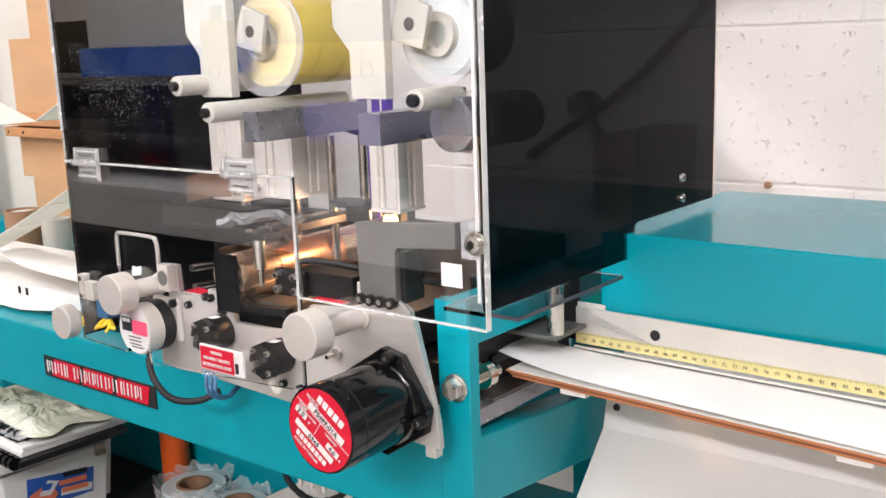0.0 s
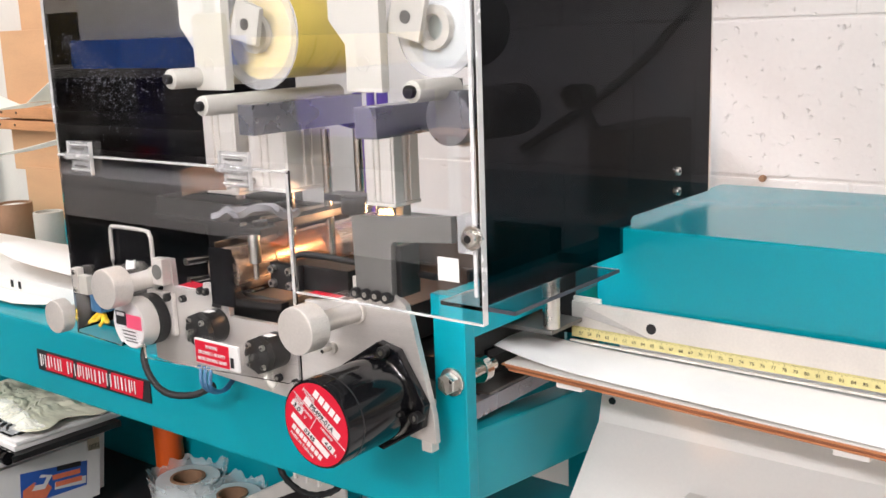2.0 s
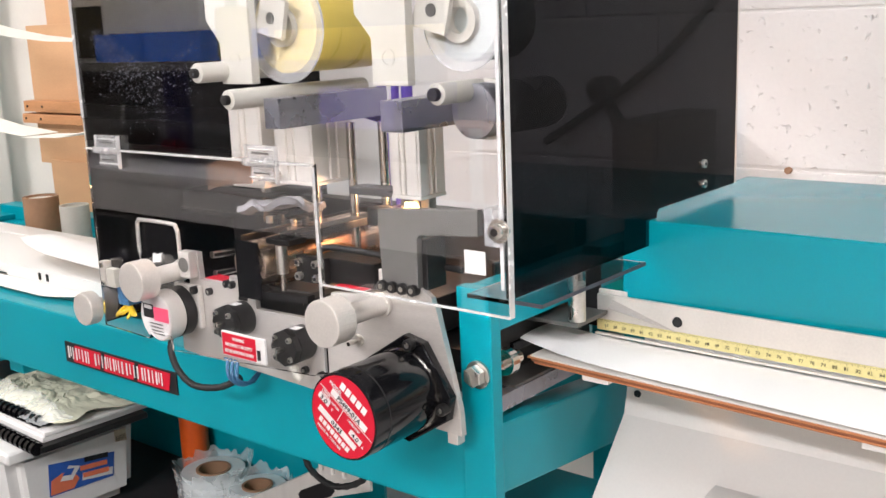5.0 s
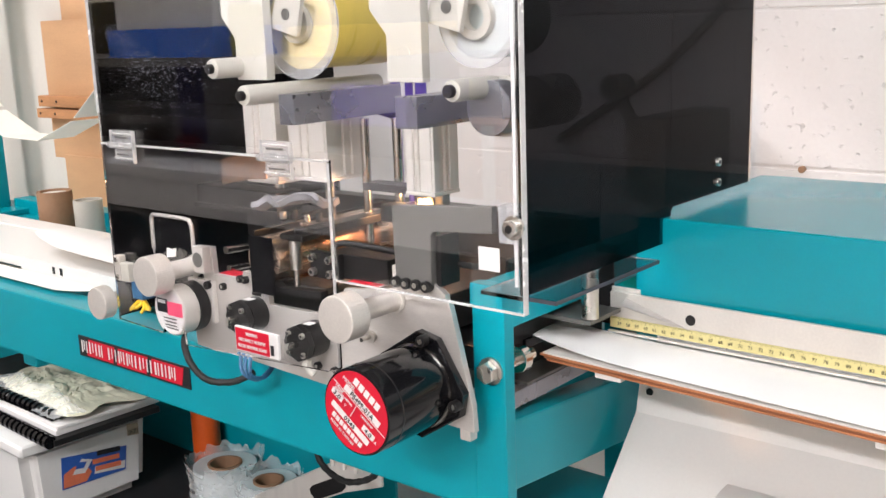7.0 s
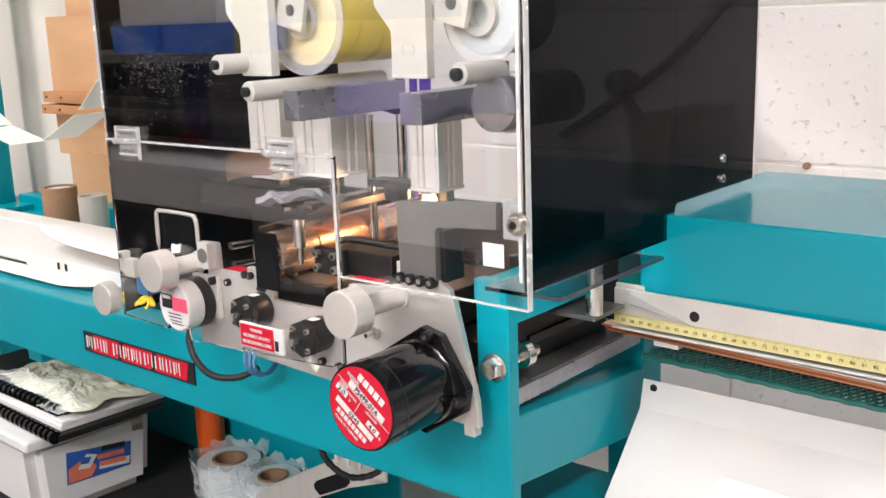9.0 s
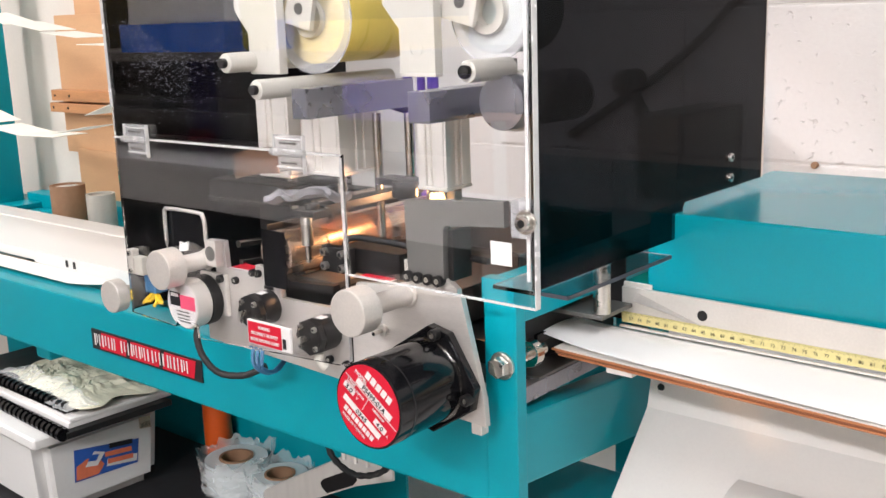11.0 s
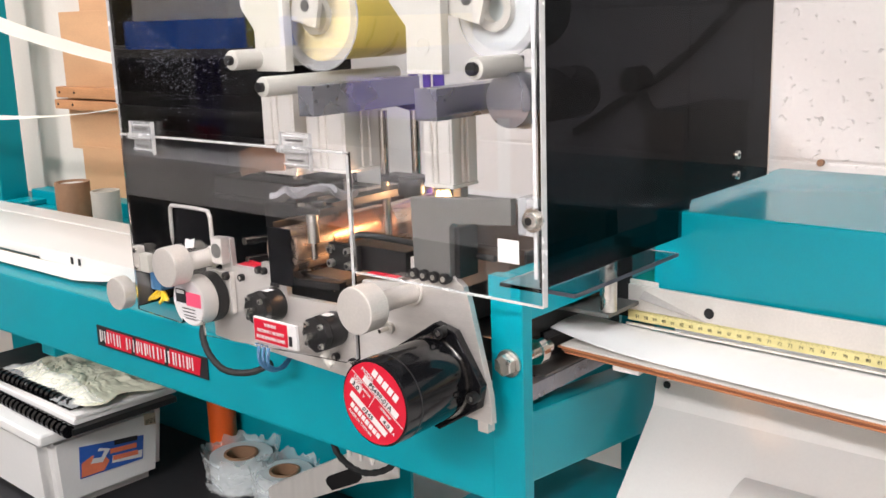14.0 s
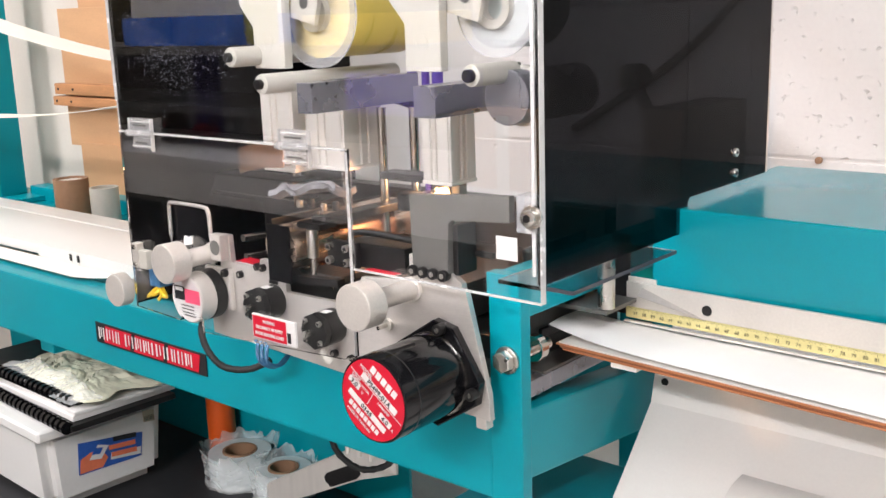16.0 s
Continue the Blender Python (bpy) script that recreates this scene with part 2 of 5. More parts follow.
def prism(points, y0, y1, bevel=0.0, bm=None):
    """A polygon in x and z, extruded along y."""
    own = bmesh.new()
    f = own.faces.new([own.verts.new((x, y0, z)) for x, z in points])
    ext = bmesh.ops.extrude_face_region(own, geom=[f])
    bmesh.ops.translate(own, vec=(0, y1 - y0, 0), verts=[g for g in ext["geom"] if isinstance(g, bmesh.types.BMVert)])
    if bevel > 0:
        bmesh.ops.bevel(own, geom=own.edges[:], offset=bevel, segments=2, affect="EDGES", profile=0.7)
    return merge(bm, own)


def sweep(points, r, seg=10, bm=None, rough=0.0):
    """A round cable through points."""
    own = bmesh.new()
    pts = [Vector(p) for p in points]
    dense = []
    for i in range(len(pts) - 1):
        a, b, c, d = pts[max(i - 1, 0)], pts[i], pts[i + 1], pts[min(i + 2, len(pts) - 1)]
        for k in range(6):
            t = k / 6
            dense.append(0.5 * (2 * b + (c - a) * t + (2 * a - 5 * b + 4 * c - d) * t * t + (3 * b - a - 3 * c + d) * t ** 3))
    dense.append(pts[-1])
    rings = []
    for i, p in enumerate(dense):
        d = (dense[min(i + 1, len(dense) - 1)] - dense[max(i - 1, 0)]).normalized()
        q = d.to_track_quat("Z", "Y")
        rr = r * (1 + rough * (1 if i % 2 else -1))
        rings.append([own.verts.new(p + q @ Vector((rr * math.cos(2 * math.pi * k / seg), rr * math.sin(2 * math.pi * k / seg), 0))) for k in range(seg)])
    for a, b in zip(rings, rings[1:]):
        for k in range(seg):
            own.faces.new((a[k], a[(k + 1) % seg], b[(k + 1) % seg], b[k]))
    own.faces.new(rings[0][::-1])
    own.faces.new(rings[-1])
    return merge(bm, own)


def sheet(nx, ny, fn, thick=0.0):
    """A grid surface, fn(u, v) gives the point, made solid by thick."""
    own = bmesh.new()
    vs = [[own.verts.new(fn(i / nx, j / ny)) for j in range(ny + 1)] for i in range(nx + 1)]
    for i in range(nx):
        for j in range(ny):
            own.faces.new((vs[i][j], vs[i + 1][j], vs[i + 1][j + 1], vs[i][j + 1]))
    if thick:
        bmesh.ops.recalc_face_normals(own, faces=own.faces)
        bmesh.ops.solidify(own, geom=own.faces[:], thickness=thick)
    return own


def words(text, size, m, material, parent, name="lettering", thick=0.0003, align="CENTER", stretch=1.0, label=""):
    cu = bpy.data.curves.new(name, "FONT")
    cu.body, cu.size, cu.extrude, cu.align_x, cu.align_y = text, size, thick, align, "CENTER"
    cu.resolution_u = 3
    tmp = bpy.data.objects.new("tmp_text", cu)
    scene.collection.objects.link(tmp)
    me = bpy.data.meshes.new_from_object(tmp.evaluated_get(bpy.context.evaluated_depsgraph_get()))
    bpy.data.objects.remove(tmp)
    me.name = name
    me.materials.clear()
    me.materials.append(material)
    me.transform(Matrix.Diagonal((stretch, 1, 1, 1)))
    ob = new(name, me)
    ob.parent = parent
    ob.matrix_local = m
    if label:
        tagged(ob, label)
    return ob


FRONT = Matrix.Rotation(radians(90), 4, "X")  # writing that faces -y


def screw(c, r, parent, h=0.006, axis=(0, -1, 0), material=None, name="screw"):
    """A socket cap screw, its head with a hexagonal recess."""
    a = Vector(axis)
    c = Vector(c)
    s = part(name, rod(c - a * 0.004, c + a * h, r, 20, bevel=r * 0.12), material or BLACK_MATT, parent, smooth=True)
    part("socket", rod(c + a * (h - 0.001), c + a * (h + 0.0006), r * 0.5, 6), BLACK_INK if material else ZINC, s)
    return s


# ---- the room ----
WALL_Y = 0.70


def room():
    fl = part("floor", box(-4, 4, -4, WALL_Y, -0.1, 0), FLOOR_M)
    tagged(fl, "grey concrete workshop floor under the machine", "floor", kind="structure")
    ce = part("ceiling", box(-4, 4, -4, WALL_Y + 0.2, 2.75, 2.85), CEIL_M)
    tagged(ce, "white ceiling board over the workshop", "ceiling", kind="structure")
    for nm, b in (("wall_west", box(-4.0, -3.8, -4, WALL_Y, 0, 2.75)), ("wall_east", box(4, 4.2, -4, WALL_Y, 0, 2.75)), ("wall_south", box(-4, 4, -4.2, -4, 0, 2.75))):
        w = part(nm, b, DARK_WALL if nm == "wall_east" else PLASTER)
        tagged(w, "plain painted workshop wall", "wall", kind="structure")
    w = part("wall_north", box(-4, 4, WALL_Y + 0.0028, WALL_Y + 0.2, 0, 2.75), MORTAR)
    tagged(w, "white painted concrete block wall behind the machine", "wall", kind="structure")
    p = part("wall_panel", box(-4, -0.95, 0.432, WALL_Y + 0.002, 0, 2.75), PLASTER)
    tagged(p, "smooth cream painted lining board on the back wall", "wall panel", kind="structure")
    return w


WALL_N = room()


def fixtures():
    for lx, ly, lz, turn, watts in LIGHTS:
        t = thing("ceiling_light", "white fluorescent ceiling fitting with a long diffuser", "ceiling light", "ceiling lights", at=(lx, ly, 0))
        part("housing", box(-0.8, 0.8, -0.14, 0.14, lz + 0.01, 2.75, 0.01), WHITE_METAL, t)
        part("diffuser", box(-0.76, 0.76, -0.11, 0.11, lz - 0.03, lz + 0.008, 0.012), TUBE_GLOW, t)
        t.rotation_euler = (0, 0, radians(turn))


fixtures()


# ---- the teal machine frame ----
def frame_parts():
    t = thing("machine_frame", "teal painted steel tube frame of a long bench machine", "machine frame")
    part("front_beam", box(-2.35, -0.0375, 0.0, 0.05, 0.802, 0.90, 0.004), TEAL, t)
    part("post", box(-0.037, 0.0, -0.003, 0.012, 0.0, 1.035, 0.0015), TEAL, t)
    sb = prism([(0.0125, 0.8262), (0.262, 0.8005), (0.262, 0.8765), (0.0125, 0.8985)], -0.036, -0.006, 0.003)
    for v in sb.verts:
        v.co = Vector((v.co.y, v.co.x, v.co.z))
    part("side_beam", sb, TEAL, t)
    part("upper_rail", box(-0.03, -0.002, 0.013, 0.30, 0.992, 1.035, 0.002), TEAL, t)
    part("rear_post", box(-0.055, -0.008, 0.263, 0.305, 0.0, 1.0, 0.003), TEAL, t)
    part("rear_beam", box(-2.35, -0.06, 0.31, 0.36, 0.80, 0.90, 0.004), TEAL, t)
    part("leg", box(-2.3, -2.25, 0.0, 0.05, 0.0, 0.80, 0.004), TEAL, t)
    part("lower_shelf_plate", box(-0.15, -0.002, 0.05, 0.25, 0.732, 0.742, 0.002), TEAL, t)
    part("lower_cross_rail", box(-0.95, -0.91, 0.02, 0.36, 0.775, 0.80, 0.003), TEAL, t)
    part("back_panel", box(-1.6, -0.42, 0.285, 0.291, 0.05, 0.80, 0.002), TEAL, t)
    bolt = part("bolt", rod((-0.0155, 0.02, 0.952), (-0.0155, -0.007, 0.952), 0.006, 16), ZINC, t, "zinc-plated hexagon bolt through the post")
    part("washer", rod((-0.0155, -0.0032, 0.952), (-0.0155, -0.006, 0.952), 0.0135, 28, bevel=0.0006), ZINC, bolt)
    part("head", rod((-0.0155, -0.006, 0.952), (-0.0155, -0.015, 0.952), 0.0105, 6, bevel=0.0012), ZINC, bolt)
    part("collar", rod((-0.0155, 0.034, 0.952), (-0.0155, 0.046, 0.952), 0.0135, 24, bevel=0.001), CHROME, bolt)
    part("shaft", rod((-0.0155, 0.012, 0.952), (-0.0155, 0.06, 0.952), 0.007, 16), CHROME, bolt)
    # the left-hand tower
    part("tower_post", box(-1.66, -1.59, 0.30, 0.36, 0.88, 2.0, 0.004), TEAL, t)
    part("tower_foot", box(-1.68, -1.52, 0.29, 0.40, 0.905, 0.915, 0.002), TEAL, t)
    part("rear_rail", box(-1.58, -0.60, 0.361, 0.40, 0.90, 0.932, 0.003), TEAL, t)
    return t


frame_parts()


def cover():
    t = thing("outfeed_cover", "large glossy teal sheet-steel cover over the outfeed", "machine cover")
    part("hood", box(0.046, 1.6, 0.156, 0.458, 0.995, 1.0785, 0.004, 3), TEAL_SHEET, t)
    part("hem", box(0.05, 1.6, 0.158, 0.162, 0.985, 0.9945, 0.001), GREY_STEEL, t)


cover()


def base_plate():
    t = thing("bed_plate", "pale steel bed plate with a black carriage behind the post", "machine bed")
    part("bed", box(-0.50, -0.012, 0.05, 0.235, 0.905, 0.925, 0.001), GREY_STEEL, t)
    part("edge_bar", box(-0.03, -0.0105, 0.016, 0.26, 0.906, 0.9225, 0.001), BAR_STEEL, t)
    part("black_block", box(-0.45, -0.04, 0.05, 0.235, 0.9255, 0.95, 0.002), BLACK_MATT, t)
    part("black_guide", box(-0.08, -0.028, 0.07, 0.23, 0.951, 0.960, 0.001), BLACK, t)
    # Hidden black plate added to keep the lamp's light off the paper.
    part("lamp_spill_stop", box(-0.0355, -0.0320, 0.052, 0.1545, 0.9505, 1.046, 0.001), BLACK_MATT, t)
    # Black sheet standing in for the shade in the gap beside the pin.
    part("gap_shade_sheet", box(-0.0035, 0.0185, 0.1590, 0.1625, 0.962, 1.046, 0.001), BLACK_MATT, t)
    # Black sheet put in for the shade behind the bed.
    part("rear_shade_sheet", box(-0.5, -0.06, 0.236, 0.26, 0.92, 1.05, 0.001), BLACK_MATT, t)


base_plate()


# ---- the safety guard ----
GY = -0.078


def guard():
    t = thing("safety_guard", "clear acrylic safety guard with smoked side panels", "machine guard")
    fr = part("front_panel", prism([(-0.1395, 1.0385), (0.0762, 1.0385), (0.0762, 1.56), (-0.5105, 1.56), (-0.5105, 1.152), (-0.1395, 1.152)], GY, GY + 0.006), CLEAR, t)
    fr.visible_shadow = False
    door = part("door", prism([(-0.5105, 0.942), (-0.425, 0.939), (-0.42, 0.948), (-0.385, 0.948), (-0.383, 0.932), (-0.158, 0.945), (-0.143, 0.950), (-0.1418, 1.150), (-0.5105, 1.150)], GY - 0.0002, GY + 0.0055), CLEAR, t,
                "hinged clear acrylic lower door")
    door.visible_shadow = False
    part("seam_edge", box(-0.5105, -0.146, GY - 0.0014, GY + 0.0045, 1.1496, 1.1512), CLEAR_EDGE, door)
    part("side_edge", box(-0.1424, -0.1418, GY - 0.0008, GY + 0.0024, 0.952, 1.149), CLEAR_EDGE, door)
    part("bottom_edge", box(-0.139, 0.0762, GY - 0.0004, GY + 0.0062, 1.0376, 1.0387), CLEAR_EDGE, fr)
    part("right_edge", box(0.0763, 0.0770, GY - 0.0006, GY + 0.0060, 1.0380, 1.56), CLEAR_EDGE, fr)
    part("joint", box(0.0655, 0.0690, GY + 0.0064, GY + 0.0076, 1.060, 1.56), CLEAR_EDGE, fr, "white glue line along the corner")
    part("left_edge", box(-0.5112, -0.5096, GY - 0.001, GY + 0.0045, 1.185, 1.56), CLEAR_EDGE, fr)
    for hx in (-0.462, -0.2075):
        h = part("hinge", box(hx - 0.021, hx + 0.021, GY - 0.004, GY - 0.001, 1.1525, 1.167, 0.001), CLEAR_SOFT, door, "clear moulded plastic butt hinge")
        part("knuckle", rod((hx - 0.024, GY - 0.0045, 1.1505), (hx + 0.022, GY - 0.0045, 1.1505), 0.0042, 14, bevel=0.001), CLEAR_SOFT, h, smooth=True)
        part("leaf", box(hx - 0.016, hx + 0.018, GY - 0.004, GY - 0.001, 1.133, 1.1475, 0.001), CLEAR_SOFT, h)
        part("slot", box(hx - 0.012, hx + 0.012, GY - 0.0052, GY - 0.0042, 1.1585, 1.1605, 0.0003, 1), GREY_STEEL, h)
        part("slot", box(hx - 0.010, hx + 0.012, GY - 0.0052, GY - 0.0042, 1.1395, 1.1412, 0.0003, 1), GREY_STEEL, h)
        part("side_rib", box(hx - 0.0215, hx - 0.0202, GY - 0.0055, GY - 0.001, 1.1525, 1.167, 0.0003, 1), CLEAR_EDGE, h)
        part("side_rib", box(hx + 0.0202, hx + 0.0215, GY - 0.0055, GY - 0.001, 1.1310, 1.167, 0.0003, 1), CLEAR_EDGE, h)
        for k in range(3):
            part("rib", box(hx - 0.017, hx + 0.019, GY - 0.0055, GY - 0.0038, 1.1355 + k * 0.0135, 1.1369 + k * 0.0135, 0.0004, 1), CLEAR_EDGE, h)
    # smoked sides
    rp = [(-0.0718, 1.0535), (0.169, 1.0535), (0.1715, 1.0565), (0.172, 1.083), (0.176, 1.087), (0.3525, 1.087), (0.3545, 1.56), (-0.0718, 1.56)]
    for nm, x0, x1 in (("side_panel", 0.0707, 0.0757), ("side_panel", -0.516, -0.511)):
        bm = prism([(y, z) for y, z in rp] if x0 > 0 else [(-0.0718, 0.945), (0.30, 0.945), (0.30, 1.56), (-0.0718, 1.56)], x0, x1)
        for v in bm.verts:
            v.co = Vector((v.co.y, v.co.x, v.co.z))
        ob = part(nm, bm, TINT if x0 > 0 else TINT_DARK, t, "smoked grey acrylic side panel" if x0 > 0 else "near-black acrylic side panel")
        ob.visible_shadow = False
    part("panel_edge", box(0.0704, 0.0760, 0.3547, 0.3562, 1.087, 1.56), ALU, t)
    part("top_panel", box(-0.516, 0.0757, GY, 0.3545, 1.5605, 1.566), TINT, t)
    for z in (1.119, 1.0976):
        screw((0.0758, 0.2733, z), 0.0045, t, 0.003, (1, 0, 0), ZINC)
    # clear flange under the right-hand panel
    fl = part("flange", box(0.03, 0.1028, -0.0715, 0.098, 1.0490, 1.0525), LEDGE, t, "clear acrylic ledge under the smoked panel")
    fl.visible_shadow = False
    part("flange_edge", box(0.1029, 0.1034, -0.0715, 0.098, 1.0491, 1.0524), DARK_EDGE, t)
    part("flange_edge", box(0.0775, 0.1028, -0.0721, -0.0716, 1.0491, 1.0524), DARK_EDGE, t)
    # corner block with its bolt
    b = part("corner_block", box(0.050, 0.0702, GY + 0.0065, GY + 0.026, 1.095, 1.126, 0.0008), CLEAR_SOFT, t)
    w = part("washer", rod((0.0692, GY - 0.0006, 1.1103), (0.0692, GY - 0.003, 1.1103), 0.0102, 28, bevel=0.0006), ZINC, t)
    part("bolt_head", rod((0.0692, GY - 0.003, 1.1103), (0.0692, GY - 0.009, 1.1103), 0.0068, 28, bevel=0.0008), ZINC, w, smooth=True)
    part("socket", rod((0.0692, GY - 0.0088, 1.1103), (0.0692, GY - 0.0094, 1.1103), 0.0036, 6), BLACK_MATT, w)
    return t


GUARD = guard()
st = thing("paper_sticker", "blank white paper sticker on the clear guard", "sticker")
part("paper", box(0.0320, 0.0536, GY - 0.0008, GY - 0.0003, 1.0715, 1.0912), PAPER, st)


def speckle():
    rng = random.Random(4)
    bm = bmesh.new()
    for i in range(850):
        x = rng.choice((rng.gauss(-0.42, 0.03), rng.uniform(-0.48, -0.25)))
        z = 1.262 - abs(rng.gauss(0, 0.035)) - 0.02 * math.sin(x * 30)
        if not (-0.49 < x < -0.23):
            continue
        r = rng.uniform(0.00015, 0.00045)
        vs = [bm.verts.new((x + r * math.cos(a), GY - 0.0006, z + 1.3 * r * math.sin(a))) for a in (0.3, 1.6, 2.8, 4.1, 5.3)]
        bm.faces.new(vs)
    ob = part("dried_droplets", bm, SPECK)
    tagged(ob, "tiny dried white droplets speckled over clear acrylic", "droplets", kind="stuff")


speckle()


def warning_label():
    t = thing("warning_label", "white and red air supply warning label on guard", "warning label")
    part("backing", box(-0.2908, -0.2238, GY - 0.004, GY - 0.0008, 0.9450, 0.9712, 0.0004, 1), WHITE_INK, t)
    part("red_field", box(-0.2890, -0.2372, GY - 0.0046, GY - 0.0041, 0.9464, 0.9698), RED, t)
    part("slot", box(-0.2352, -0.2305, GY - 0.0046, GY - 0.0041, 0.9485, 0.9590), BLACK_INK, t)
    for k, tx in enumerate(("WARNING", "DISCONNECT AIR SUPPLY", "BEFORE REMOVING GUARD")):
        words(tx, 0.0051, Matrix.Translation((-0.2631, GY - 0.0049, 0.9648 - k * 0.0068)) @ FRONT, WHITE_INK, t, stretch=0.70 if k else 0.75)


warning_label()


# ---- the sign on the beam ----
def name_plate():
    t = thing("name_plate", "black and red maker's plate with pale lettering on the beam", "name plate")
    part("plate", box(-0.742, -0.4905, -0.0022, -0.0003, 0.8335, 0.863, 0.0003, 1), BLACK_INK, t)
    x = -0.722
    for w in (0.066, 0.070, 0.070):
        part("red_panel", prism([(x, 0.8365), (x + w - 0.003, 0.8365), (x + w + 0.003, 0.8605), (x + 0.006, 0.8605)], -0.0028, -0.0023), RED, t, "slanted red field")
        x += w + 0.006
    x = -0.735
    for k, w in enumerate((0.019, 0.023, 0.014, 0, 0.024, 0.019, 0.019, 0.010, 0.024, 0.010, 0.014, 0.016, 0.019)):
        if w == 0:
            x += 0.009
            continue
        z0, z1 = 0.8405, 0.8575
        bars = [(x + 0.002, x + 0.0048, z0, z1)]
        if w > 0.011:
            bars += [(x + w - 0.0056, x + w - 0.0036, z0, z1)]
        if w > 0.018:
            bars += [(x + w / 2 - 0.0018, x + w / 2, z0 + 0.003, z1)]
        bm = bmesh.new()
        for x0, x1, a, b in bars:
            box(x0, x1, -0.0036, -0.003, a, b, bm=bm)
        part("letter_bar", bm, WHITE_INK, t)
        x += w


name_plate()


# ---- drive side: steel plate, motors, knobs ----
PY = -0.03


def side_plate():
    t = thing("bearing_plate", "brushed steel side plate that carries motors and knobs", "machine plate")
    pts = [(-0.4242, 0.9136), (-0.300, 0.909), (-0.0167, 0.8985), (-0.0185, 0.925), (-0.0445, 1.028), (-0.062, 1.040), (-0.103, 1.040), (-0.104, 1.022),
           (-0.178, 1.015), (-0.186, 0.985), (-0.2303, 0.983), (-0.2905, 0.982), (-0.292, 1.000), (-0.318, 1.013), (-0.331, 1.014), (-0.333, 1.004), (-0.382, 1.003), (-0.384, 1.034), (-0.400, 1.034), (-0.402, 0.99), (-0.4265, 0.985)]
    part("plate", prism(pts, PY, PY + 0.007, 0.0008), STEEL, t)
    part("foot", box(-0.035, -0.023, PY + 0.001, PY + 0.012, 0.888, 0.8995, 0.001), ALU, t)
    part("mount_block", box(-0.4235, -0.378, PY - 0.007, PY - 0.0005, 0.948, 0.997, 0.003), ALU, t)
    for x, z in ((-0.384, 0.9925), (-0.365, 0.992), (-0.2178, 0.9277), (-0.1935, 0.9265), (-0.334, 1.005), (-0.325, 1.005), (-0.413, 0.955)):
        screw((x, PY, z), 0.0042, t, 0.005)
    screw((-0.384, PY - 0.0075, 0.9925), 0.0048, t, 0.004)
    stud = part("stud", rod((-0.142, PY, 0.9713), (-0.142, PY - 0.004, 0.9713), 0.0062, 18, bevel=0.0006), ZINC, t, smooth=True)
    part("pin", rod((-0.142, PY - 0.004, 0.9713), (-0.142, PY - 0.016, 0.9713), 0.0022, 12), CHROME, stud)
    part("slot", box(-0.318, -0.303, PY - 0.0006, PY + 0.002, 0.989, 0.9925), BLACK_MATT, t)
    part("spring_rod", rod((-0.318, -0.02, 1.014), (-0.318, 0.03, 1.03), 0.0025, 12), CHROME, t)
    for x0, x1, y0, y1, z in ((-0.377, -0.338, PY + 0.001, PY + 0.016, 1.0045), (-0.172, -0.130, PY + 0.001, PY + 0.016, 1.0225)):
        lb = part("red_label", box(x0, x1, y0, y1 + 0.006, z, z + 0.0006), WHITE_INK, t, "small red warning label")
        part("red_field", box(x0 + 0.001, x1 - 0.001, y0 + 0.001, y1 + 0.005, z + 0.0008, z + 0.001), RED, lb)
    # left block with the two guide shafts
    part("shaft_block", box(-0.403, -0.3845, PY - 0.012, PY - 0.0005, 1.006, 1.036, 0.0015), ALU, t)
    part("shaft_bore", rod((-0.394, PY - 0.0125, 1.021), (-0.394, PY - 0.0118, 1.021), 0.0085, 28), GREY_STEEL, t)
    part("guide_shaft", rod((-0.377, PY + 0.015, 1.029), (-0.377, 0.058, 1.024), 0.0042, 18), CHROME, t, smooth=True)
    part("guide_shaft", rod((-0.374, PY + 0.015, 1.008), (-0.374, 0.065, 1.004), 0.0036, 18), CHROME, t, smooth=True)
    part("shaft_ring", ring((-0.377, 0.05, 1.0245), (0, 1, 0), 0.0066, 0.004, 0.006, 24), CHROME, t)
    return t


side_plate()


def knob(x, z, face, base, r=0.0222, deep=0.024):
    t = thing("hand_knob", "turned aluminium hand knob with a knurled rim", "knob", "adjuster knobs", at=(x, 0, z))
    bm = rod((0, face, 0), (0, face + deep, 0), r, 120, bevel=0.0016)
    for v in bm.verts:
        ang = math.atan2(v.co.z, v.co.x)
        rad = math.hypot(v.co.x, v.co.z)
        if rad > r * 0.99:
            k = 1 + 0.006 * (round(ang / (2 * math.pi) * 120) % 2)
            v.co.x, v.co.z = v.co.x * k, v.co.z * k
    part("head", bm, ALU, t)
    part("shaft", rod((0, face + deep, 0), (0, base - 0.004, 0), r * 0.46, 32), ALU, t, smooth=True)
    part("collar", rod((0, base - 0.004, 0), (0, base, 0), r * 0.56, 32, bevel=0.0008), ALU, t, smooth=True)
    return t


knob(-0.108, 1.0135, -0.112, PY)
knob(-0.414, 1.0105, -0.102, PY)
knob(-0.527, 0.962, -0.096, -0.06, 0.0195, 0.016)


